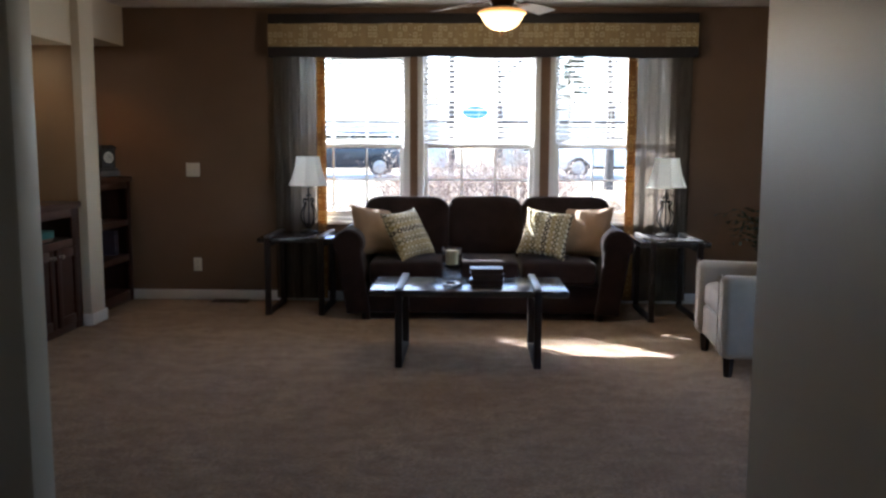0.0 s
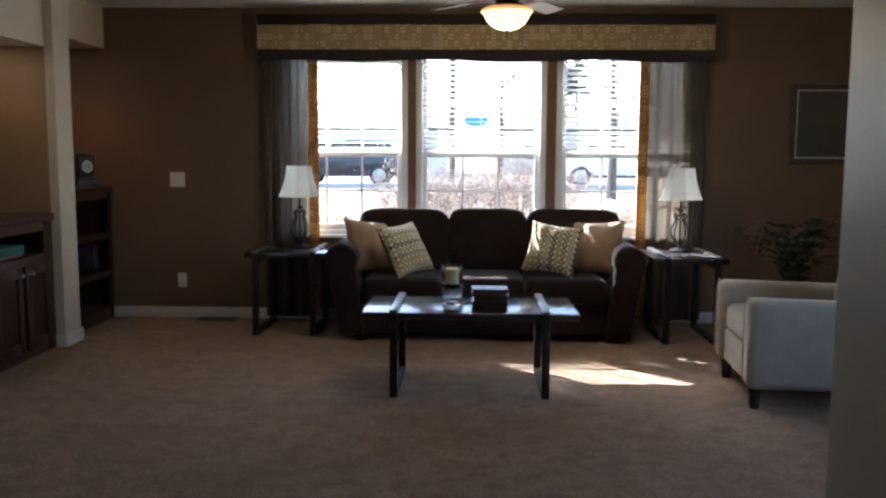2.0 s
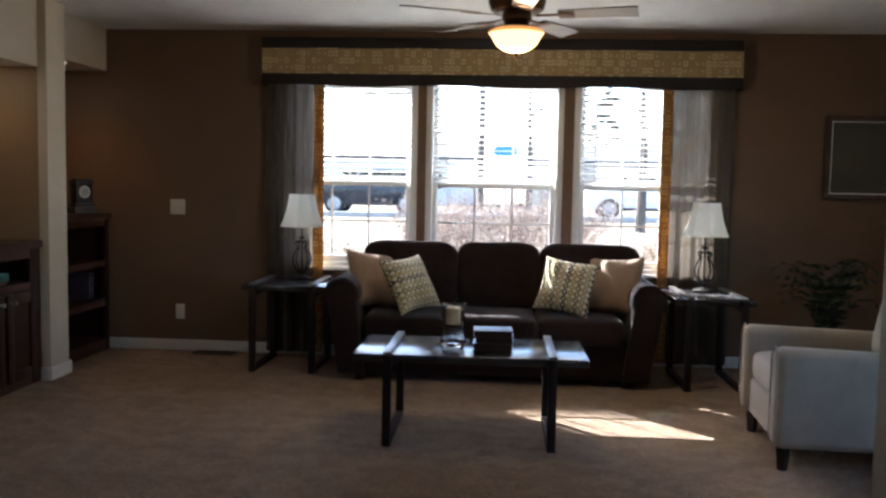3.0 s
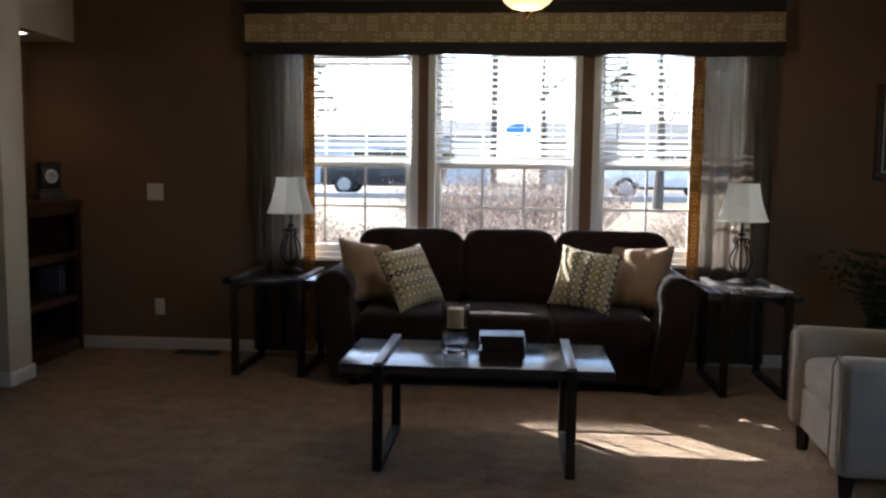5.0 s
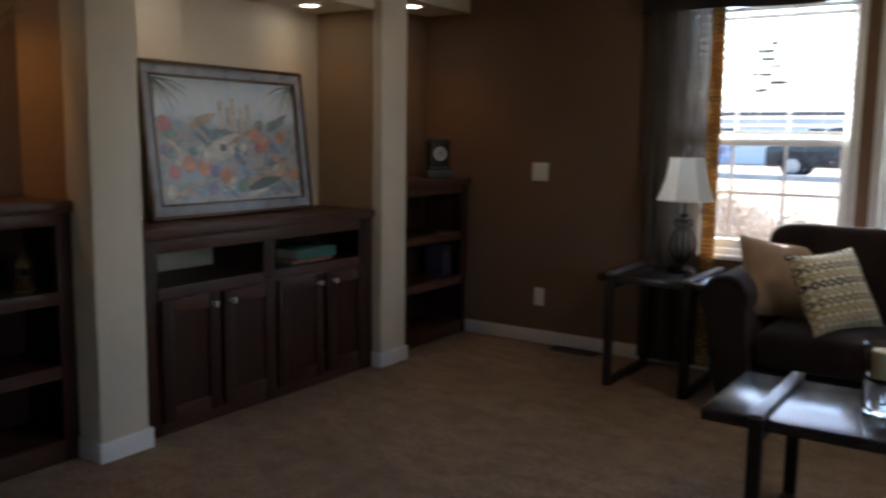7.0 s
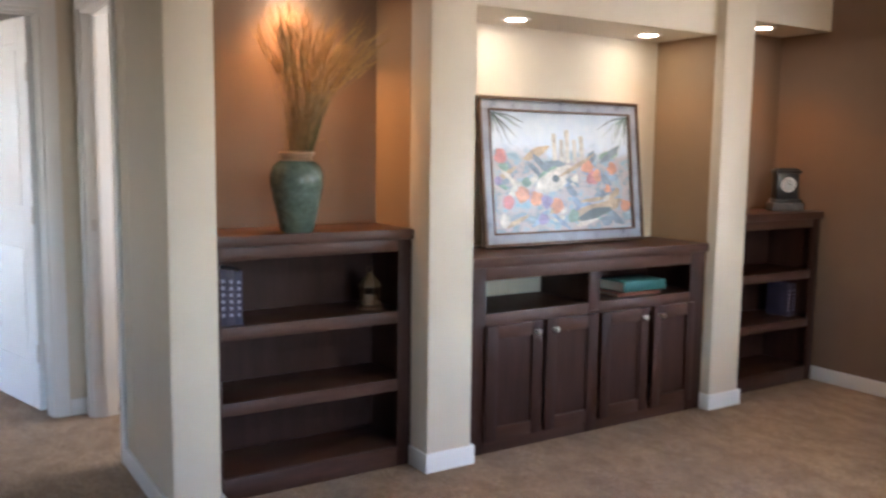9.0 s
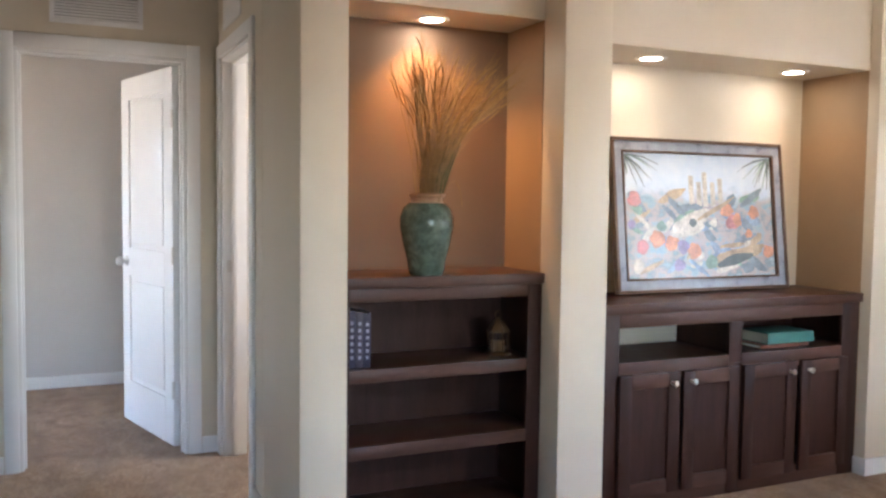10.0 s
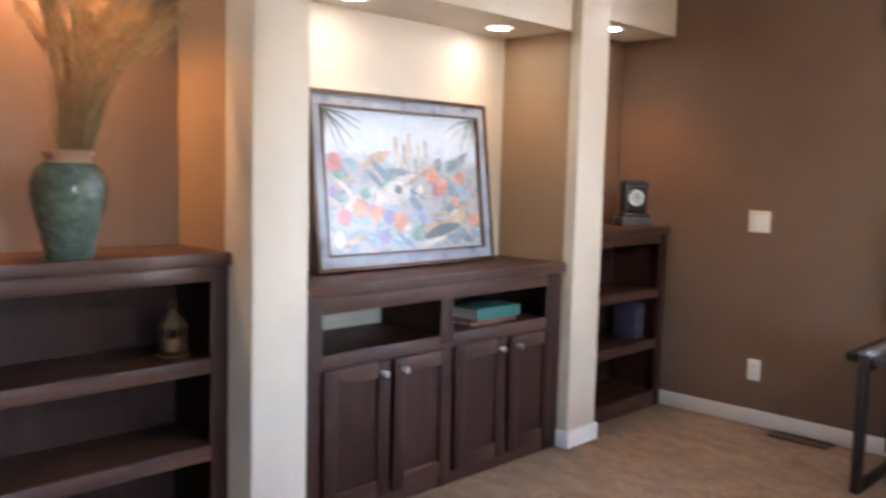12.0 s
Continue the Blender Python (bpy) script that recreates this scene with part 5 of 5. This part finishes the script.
# ---- picture on the window wall, plant ----
pic = thing("wall_picture", 2.79, WY, 1.245, "dark framed landscape print behind glass on the brown wall", "picture")
h, t = 0.595, 0.04
dkf = surf("mahogany_frame", (0.07, 0.032, 0.022), 0.35, var=0.25, scale=10, fine=60, bump=0.05)
part("frame", boxes([(-0.35, -0.03, 0, 0.35, -0.002, t), (-0.35, -0.03, h - t, 0.35, -0.002, h), (-0.35, -0.03, t, -0.35 + t, -0.002, h - t), (0.35 - t, -0.03, t, 0.35, -0.002, h - t)], 0.004), dkf, pic)
part("inner_lip", boxes([(-0.31, -0.026, t, 0.31, -0.010, t + 0.008), (-0.31, -0.026, h - t - 0.008, 0.31, -0.010, h - t), (-0.31, -0.026, t + 0.008, -0.302, -0.010, h - t - 0.008), (0.302, -0.026, t + 0.008, 0.31, -0.010, h - t - 0.008)]), NICKEL, pic, "silver inner lip", smooth=False)
part("print", bm_box(-0.31, -0.010, t, 0.31, -0.004, h - t), surf("dark_landscape_print", (0.055, 0.06, 0.045), 0.6, var=0.38, scale=5, fine=18, bump=0), pic, "dark green landscape print", smooth=False)
pg = part("glazing", bm_box(-0.31, -0.016, t, 0.31, -0.013, h - t), PICTURE_GLASS, pic, smooth=False)
pg.visible_shadow = False


def fern():
    p = thing("potted_plant", 2.33, 6.42, 0, "dark green arching potted plant in a brown pot behind the armchair", "plant")
    part("pot", bm_lathe([(0.0, 0.0), (0.10, 0.0), (0.13, 0.20), (0.145, 0.24), (0.15, 0.265), (0.135, 0.265), (0.125, 0.24), (0.0, 0.235)], 28), CLAY, p, "brown clay pot")
    part("soil", bm_lathe([(0.0, 0.242), (0.122, 0.240)], 20), surf("soil", (0.03, 0.022, 0.016), 0.95, var=0.3, fine=60, bump=0.5), p)
    rng = random.Random(3)
    green = surf("dark_green_leaf", (0.015, 0.036, 0.014), 0.55, var=0.3, scale=8, fine=50, bump=0.1, randomise=0.4)
    for k in range(34):
        a = rng.uniform(0, 2 * math.pi)
        reach = rng.uniform(0.16, 0.42)
        up = rng.uniform(0.30, 0.62)
        bm = bmesh.new()
        pts = []
        for q in range(8):
            f = q / 7
            r = reach * f ** 1.2
            z = 0.24 + up * math.sin(min(1.0, f * 1.15) * math.pi * 0.62)
            pts.append(Vector((r * math.cos(a), r * math.sin(a), z)))
        bm_tube(pts, 0.003, 4, bm, 0.4)
        side = Vector((-math.sin(a), math.cos(a), 0))
        for q in range(1, 8):
            for s in (-1, 1):
                ln = 0.085 * (1 - 0.55 * q / 8) * rng.uniform(0.8, 1.2)
                o = pts[q]
                fw = (pts[q] - pts[q - 1]).normalized()
                tip = o + side * s * ln + fw * ln * 0.5 - Vector((0, 0, ln * 0.35))
                m1 = o + (tip - o) * 0.45 + fw * 0.014
                m2 = o + (tip - o) * 0.45 - fw * 0.014
                vs = [bm.verts.new(v) for v in (o, m1, tip, m2)]
                bm.faces.new(vs)
        part("frond", bm, green, p, smooth=False)
    return p


fern()


# ---- ceiling fan ----
def ceiling_fan():
    f = thing("ceiling_fan", FAN[0], FAN[1], CEIL - 0.01, "bronze ceiling fan with grey blades and lit amber bowl", "ceiling fan")
    part("canopy", bm_lathe([(0.0, 0.01), (0.085, 0.01), (0.085, -0.02), (0.06, -0.055), (0.03, -0.065), (0.0, -0.065)], 32), BRONZE, f)
    part("motor_housing", bm_lathe([(0.03, -0.06), (0.10, -0.075), (0.145, -0.10), (0.15, -0.15), (0.135, -0.19), (0.11, -0.205), (0.0, -0.205)], 40), BRONZE, f)
    part("switch_housing", bm_lathe([(0.0, -0.205), (0.075, -0.205), (0.08, -0.235), (0.06, -0.265), (0.12, -0.280), (0.125, -0.288), (0.0, -0.288)], 32), BRONZE, f)
    grey = surf("grey_wash_blade", (0.26, 0.25, 0.24), 0.35, var=0.12, scale=4, fine=50, bump=0.04, stretch=(0.5, 6, 6))
    for k in range(5):
        a = radians(-13 + 72 * k)
        m = Matrix.Rotation(a, 4, "Z")
        bm = bm_box(0.22, -0.062, -0.0035, 0.66, 0.062, 0.0035, 0.002, 1)
        for v in bm.verts:
            g = (v.co.x - 0.22) / 0.44
            v.co.y *= 0.82 + 0.25 * g
            if v.co.x > 0.6:
                v.co.x -= 0.04 * (v.co.y / 0.066) ** 2
        bmesh.ops.transform(bm, matrix=m @ Matrix.Translation((0, 0, -0.215)) @ Matrix.Rotation(radians(-11), 4, "X"), verts=bm.verts)
        blade = part("blade", bm, grey, f, "grey wood blade")
        br = boxes([(0.10, -0.014, -0.006, 0.25, 0.014, 0.0), (0.22, -0.042, -0.0085, 0.30, 0.042, -0.0042)], 0.003)
        bmesh.ops.transform(br, matrix=m @ Matrix.Translation((0, 0, -0.215)) @ Matrix.Rotation(radians(-11), 4, "X"), verts=br.verts)
        part("blade_iron", br, BRONZE, blade)
    part("bowl_ring", bm_lathe([(0.115, -0.282), (0.142, -0.294), (0.148, -0.304), (0.143, -0.309), (0.115, -0.294)], 40), LIP, f, "amber lip of the bowl")
    outer = [(0.142, -0.308), (0.130, -0.322), (0.120, -0.345), (0.10, -0.372), (0.07, -0.393), (0.03, -0.404), (0.0, -0.406)]
    bowl = part("bowl", bm_lathe(outer, 40), BOWL, f, "lit amber glass bowl")
    part("bowl_finial", bm_lathe([(0.0, -0.405), (0.016, -0.408), (0.013, -0.416), (0.006, -0.423), (0.004, -0.445), (0.0, -0.455)], 16), BRONZE, f)
    bowl.visible_shadow = False
    return f


ceiling_fan()


# ---- outside ----
def ground_height(x, y):
    return -0.45 + 0.50 * max(0.0, min(1.0, (y - 8) / 22)) + 0.05 * noise.noise((x * 0.25, y * 0.25, 0))


def outdoor_ground():
    bm = bmesh.new()
    xs = [-400, -150, -70] + [-40 + 2 * k for k in range(41)] + [70, 150, 400]
    ys = [-300, -60, -20, -4, 4] + [7.2 + 0.9 * k for k in range(24)] + [34, 45, 70, 130, 500]
    grid = [[bm.verts.new((x, y, ground_height(x, y) - (0.6 if y < 7 else 0))) for x in xs] for y in ys]
    for j in range(len(ys) - 1):
        for i in range(len(xs) - 1):
            bm.faces.new((grid[j][i], grid[j][i + 1], grid[j + 1][i + 1], grid[j + 1][i]))
    return bm


DRY = surf("dry_winter_grass", (0.17, 0.12, 0.066), 0.9, var=0.3, scale=0.8, fine=9, bump=0.6, dist=0.05)
solid("ground", outdoor_ground(), DRY, "dry straw coloured winter grass", kind="structure")
ASPHALT = surf("worn_asphalt", (0.07, 0.069, 0.068), 0.85, var=0.15, scale=0.6, fine=20, bump=0.2, dist=0.01)
KERB = surf("concrete_kerb", (0.34, 0.325, 0.30), 0.8, var=0.12, scale=1.5, fine=30, bump=0.2)
structure("road", [(-150, 32.6, -0.2, 150, 41.0, 0.115)], ASPHALT, "worn grey asphalt road")
structure("kerb", [(-150, 32.2, -0.2, 150, 32.6, 0.22)], KERB, "pale concrete kerb", 0.02)


def wheel(parent, x, y, z, r):
    tyre = bm_lathe([(r * 0.66, -0.10), (r * 0.9, -0.11), (r, -0.08), (r, 0.08), (r * 0.9, 0.11), (r * 0.66, 0.10)], 28)
    w = part("wheel", tyre, RUBBER, parent)
    w.matrix_basis = pose(x, y, z, 90, 0, 0)
    rim = bm_lathe([(0.0, 0.085), (r * 0.18, 0.09), (r * 0.2, 0.07), (r * 0.58, 0.06), (r * 0.64, 0.10), (r * 0.68, 0.10), (r * 0.68, -0.10), (0.0, -0.09)], 28)
    part("rim", rim, ALLOY, w)
    for k in range(5):
        bm = boxes([(-0.03, r * 0.15, 0.07, 0.03, r * 0.62, 0.10)], 0.004)
        bmesh.ops.rotate(bm, cent=(0, 0, 0), matrix=Matrix.Rotation(2 * math.pi * k / 5, 3, "Z"), verts=bm.verts)
        part("spoke", bm, ALLOY, w)
    return w


RUBBER = surf("tyre_rubber", (0.02, 0.02, 0.02), 0.8, var=0.2, bump=0.1)
ALLOY = surf("alloy_rim", (0.36, 0.36, 0.37), 0.4, metal=0.8, var=0.1, bump=0)
TINT = surf("tinted_window", (0.012, 0.014, 0.016), 0.08, var=0.1, bump=0)


def suv(x, y, colour, label, turn=0.0):
    c = thing("parked_suv", x, y, 0.115, label, "car", "parked vehicles", turn)
    body = surf("car_paint", colour, 0.25, metal=0.2, var=0.05, scale=2, fine=20, bump=0)
    L, Wd = 2.35, 0.92
    low = [(-L, 0.45), (-L, 0.95), (-L + 0.12, 1.08), (-1.05, 1.12), (1.9, 1.12), (L - 0.03, 1.05), (L, 0.5), (L - 0.1, 0.36), (1.85, 0.34), (1.80, 0.52), (1.62, 0.68), (1.38, 0.72), (1.14, 0.68), (0.96, 0.52), (0.92, 0.34), (-0.95, 0.34), (-1.0, 0.52), (-1.18, 0.68), (-1.42, 0.72), (-1.66, 0.68), (-1.84, 0.52), (-1.9, 0.34), (-L + 0.08, 0.34)]
    part("body", bm_extrude(low, -Wd, Wd, 0.04), body, c)
    cab = [(-1.0, 1.122), (-0.38, 1.66), (0.1, 1.74), (1.7, 1.72), (2.2, 1.122)]
    part("cabin", bm_extrude(cab, -Wd + 0.08, Wd - 0.08, 0.05), body, c)
    for y0 in (-Wd + 0.074, Wd - 0.080):
        for win in ([(-0.75, 1.16), (-0.32, 1.58), (0.28, 1.64), (0.28, 1.16)], [(0.36, 1.16), (0.36, 1.64), (1.2, 1.63), (1.2, 1.16)], [(1.28, 1.16), (1.28, 1.63), (1.66, 1.6), (1.98, 1.16)]):
            part("side_window", bm_extrude(win, y0, y0 + 0.006), TINT, c, smooth=False)
    for s in (-1, 1):
        for wx in (-1.42, 1.38):
            wheel(c, wx, s * 0.84, 0.39, 0.39)
    for yy in (-0.62, 0.62):
        part("headlight", bm_box(-L - 0.006, yy - 0.2, 0.78, -L + 0.02, yy + 0.2, 0.94, 0.004), ALLOY, c)
        part("tail_light", bm_box(L - 0.02, yy - 0.12, 0.75, L + 0.006, yy + 0.12, 1.0, 0.004), RUST, c)
    part("sill_trim", boxes([(-0.93, -Wd - 0.004, 0.34, 0.9, Wd + 0.004, 0.44)], 0.004), RUBBER, c)
    return c


suv(-4.9, 34.2, (0.02, 0.024, 0.034), "dark blue grey parked sport utility vehicle on the road", 0)
suv(5.65, 34.0, (0.62, 0.64, 0.66), "white parked sport utility vehicle on the road", 0)
suv(-11.2, 34.4, (0.30, 0.42, 0.62), "pale blue parked vehicle on the road", 0)


def shrub(x, y, h, r, n, mat, label, seed, plume=None):
    """A leafless winter shrub: many thin forked twigs, some with pale dry plumes."""
    rng = random.Random(seed)
    s = thing("winter_shrub", x, y, ground_height(x, y), label, "shrub", "winter shrubs")
    bm = bmesh.new()
    pl = bmesh.new()
    for k in range(int(n * 1.8)):
        a = rng.uniform(0, 2 * math.pi)
        q = math.sqrt(rng.random())
        hh = h * rng.uniform(0.55, 1.0) * (1 - 0.35 * q)
        b = Vector((0.25 * r * q * math.cos(a), 0.25 * r * q * math.sin(a), -0.03))
        t = Vector((r * q * math.cos(a), r * q * math.sin(a), hh))
        m = (b + t) / 2 + Vector((rng.gauss(0, 0.06), rng.gauss(0, 0.06), 0.1 * hh))
        bm_tube([b, m, t], 0.007, 3, bm, 0.3)
        for f in range(5):
            o = m + (t - m) * rng.random()
            e = o + Vector((rng.gauss(0, 0.16), rng.gauss(0, 0.16), rng.uniform(0.05, 0.32)))
            bm_tube([o, e], 0.004, 3, bm, 0.3)
            if plume and rng.random() < 0.5:
                for w in range(9):
                    e2 = e + Vector((rng.gauss(0, 0.05), rng.gauss(0, 0.05), rng.gauss(0.02, 0.05)))
                    d1 = Vector((rng.gauss(0, 0.016), rng.gauss(0, 0.016), rng.gauss(0.012, 0.016)))
                    d2 = Vector((rng.gauss(0, 0.016), rng.gauss(0, 0.016), rng.gauss(0.012, 0.016)))
                    pl.faces.new([pl.verts.new(v) for v in (e2, e2 + d1, e2 + d1 + d2)])
    tagged(part("twigs", bm, mat, s, smooth=False), kind="stuff")
    if plume:
        tagged(part("dry_plumes", pl, plume, s, smooth=False), kind="stuff")
    else:
        pl.free()
    return s


TWIG = surf("reddish_twig", (0.25, 0.165, 0.13), 0.9, var=0.3, scale=6, fine=30, bump=0.1)
TWIG2 = surf("straw_twig", (0.38, 0.28, 0.18), 0.9, var=0.3, scale=6, fine=30, bump=0.1)
PLUME = surf("pale_plume", (0.52, 0.42, 0.32), 0.95, var=0.2, scale=6, fine=30, bump=0.1)
for k, (x, y, h, r, n, mt, pm) in enumerate(((-0.6, 15.0, 1.7, 1.3, 130, TWIG, PLUME), (0.9, 15.8, 1.8, 1.4, 130, TWIG, PLUME), (0.1, 13.0, 1.0, 1.0, 90, TWIG, PLUME), (-2.6, 12.6, 0.8, 1.0, 90, TWIG2, PLUME), (-1.4, 11.6, 0.75, 0.9, 80, TWIG2, PLUME), (-3.6, 14.5, 0.9, 1.1, 90, TWIG2, PLUME),
                                            (2.6, 14.2, 0.6, 0.9, 70, TWIG2, None), (3.5, 16.5, 0.7, 1.0, 70, TWIG2, PLUME), (1.9, 12.2, 0.6, 0.8, 70, TWIG2, PLUME), (0.4, 10.8, 0.6, 0.8, 70, TWIG2, PLUME), (-4.8, 17.0, 0.9, 1.0, 70, TWIG2, PLUME), (4.9, 14.0, 0.6, 0.9, 60, TWIG2, None))):
    shrub(x, y, h, r, n, mt, "leafless reddish winter shrub in the dry verge" if mt is TWIG else "straw coloured dry grass clump in the verge", 20 + k, pm)

BARK = surf("grey_bark", (0.13, 0.105, 0.085), 0.9, var=0.3, scale=6, fine=30, bump=0.6, dist=0.02, stretch=(3, 3, 0.5))


def bare_tree(x, y, h, r, seed, evergreen=False):
    rng = random.Random(seed)
    t = thing("evergreen_tree" if evergreen else "bare_tree", x, y, ground_height(x, y) - 0.05, "tall evergreen with ragged dark foliage across the road" if evergreen else "leafless grey barked tree across the verge", "tree", "trees outside")
    bm = bmesh.new()
    bm_tube([(0, 0, 0), (0.05, 0.02, h * 0.3), (-0.03, 0.05, h * 0.6), (0.02, 0, h)], r, 9, bm, 0.15)
    part("trunk", bm, BARK, t)
    bm = bmesh.new()
    lf = bmesh.new()
    for k in range(60 if evergreen else 34):
        z = h * rng.uniform(0.18 if evergreen else 0.35, 0.97)
        a = rng.uniform(0, 2 * math.pi)
        ln = (h - z) * 0.32 + 0.4 if evergreen else h * 0.28 * rng.uniform(0.5, 1)
        o = Vector((0, 0, z))
        e = o + Vector((ln * math.cos(a), ln * math.sin(a), -0.15 * ln if evergreen else ln * 0.7))
        bm_tube([o, (o + e) / 2 + Vector((0, 0, 0.06 * ln)), e], r * 0.22, 4, bm, 0.2)
        for q in range(26 if evergreen else 7):
            p0 = o + (e - o) * rng.uniform(0.15, 1.0)
            if evergreen:
                for w in range(2):
                    v = [p0 + Vector((rng.gauss(0, 0.14), rng.gauss(0, 0.14), rng.gauss(-0.05, 0.12))) for _ in range(3)]
                    lf.faces.new([lf.verts.new(c) for c in v])
            else:
                e2 = p0 + Vector((rng.gauss(0, 0.3), rng.gauss(0, 0.3), rng.uniform(0.1, 0.6)))
                bm_tube([p0, e2], r * 0.08, 3, bm, 0.3)
    tagged(part("limbs", bm, BARK, t, smooth=False), kind="stuff")
    if evergreen:
        tagged(part("crown", lf, surf("conifer_green", (0.095, 0.115, 0.085), 0.9, var=0.3, scale=3, fine=20, bump=0), t, smooth=False), kind="stuff")
    else:
        lf.free()
    return t


bare_tree(4.4, 27.0, 7.0, 0.17, 1)
bare_tree(-8.0, 22.5, 7.0, 0.15, 2)
bare_tree(13.5, 62.0, 10.0, 0.2, 3, True)
bare_tree(8.0, 66.0, 9.0, 0.2, 4, True)
bare_tree(-14.5, 64.0, 9.0, 0.2, 5, True)
bare_tree(1.5, 44.0, 9.0, 0.2, 6)

pole = thing("utility_pole", -0.9, 43.0, 0.0, "brown wooden utility pole across the road", "utility pole")
part("mast", bm_tube([(0, 0, 0), (0, 0, 8.5)], 0.17, 10), BARK, pole)
part("crossarm", bm_box(-1.1, -0.06, 7.7, 1.1, 0.06, 7.85, 0.01), BARK, pole)


def far_house(x, y, w, d, h, wall, label):
    b = thing("far_building", x, y, 0.05, label, "house", "buildings across the road")
    part("wall", bm_box(-w / 2, 0, 0, w / 2, d, h), wall, b, smooth=False)
    roof = bm_extrude([(-0.3, h), (d / 2, h + 1.2), (d + 0.3, h), (d + 0.3, h - 0.12), (-0.3, h - 0.12)], -w / 2 - 0.3, w / 2 + 0.3)
    bmesh.ops.rotate(roof, cent=(0, 0, 0), matrix=Matrix.Rotation(radians(90), 3, "Z"), verts=roof.verts)
    bmesh.ops.scale(roof, vec=(-1, 1, 1), verts=roof.verts)
    bmesh.ops.reverse_faces(roof, faces=roof.faces)
    part("roof", roof, ASPHALT, b, smooth=False)
    n = max(2, int(w / 4))
    for k in range(n):
        cx = -w / 2 + (k + 0.5) * w / n
        wnd = part("window", boxes([(cx - 0.6, -0.04, 0.9, cx + 0.6, -0.001, 0.97), (cx - 0.6, -0.04, 2.03, cx + 0.6, -0.001, 2.1), (cx - 0.6, -0.04, 0.97, cx - 0.53, -0.001, 2.03), (cx + 0.53, -0.04, 0.97, cx + 0.6, -0.001, 2.03)]), VINYL, b, smooth=False)
        part("pane", bm_box(cx - 0.53, -0.02, 0.97, cx + 0.53, -0.002, 2.03), TINT, wnd, smooth=False)
    return b


far_house(-9, 52, 15, 8, 2.9, surf("pale_siding", (0.50, 0.52, 0.54), 0.7, var=0.06, scale=1, fine=10, bump=0.1, stretch=(0.3, 0.3, 8)), "low pale sided house across the road")
far_house(10, 55, 16, 8, 2.9, surf("beige_siding", (0.45, 0.40, 0.33), 0.7, var=0.06, scale=1, fine=10, bump=0.1, stretch=(0.3, 0.3, 8)), "low beige sided house across the road")
sign = thing("roadside_sign", 0.3, 48.0, 0.0, "blue oval roadside sign on a white post", "sign")
part("post", bm_tube([(0, 0, 0), (0, 0, 3.1)], 0.06, 8), VINYL, sign)
oval = bm_lathe([(0.0, 0.03), (0.7, 0.03), (0.72, 0.0), (0.7, -0.03), (0.0, -0.03)], 32)
bmesh.ops.transform(oval, matrix=Matrix.Translation((0, -0.1, 3.2)) @ Matrix.Diagonal((1, 1, 0.5, 1)) @ Matrix.Rotation(radians(90), 4, "X"), verts=oval.verts)
part("panel", oval, surf("blue_sign", (0.03, 0.22, 0.62), 0.4, var=0.05, bump=0), sign, "blue oval panel")
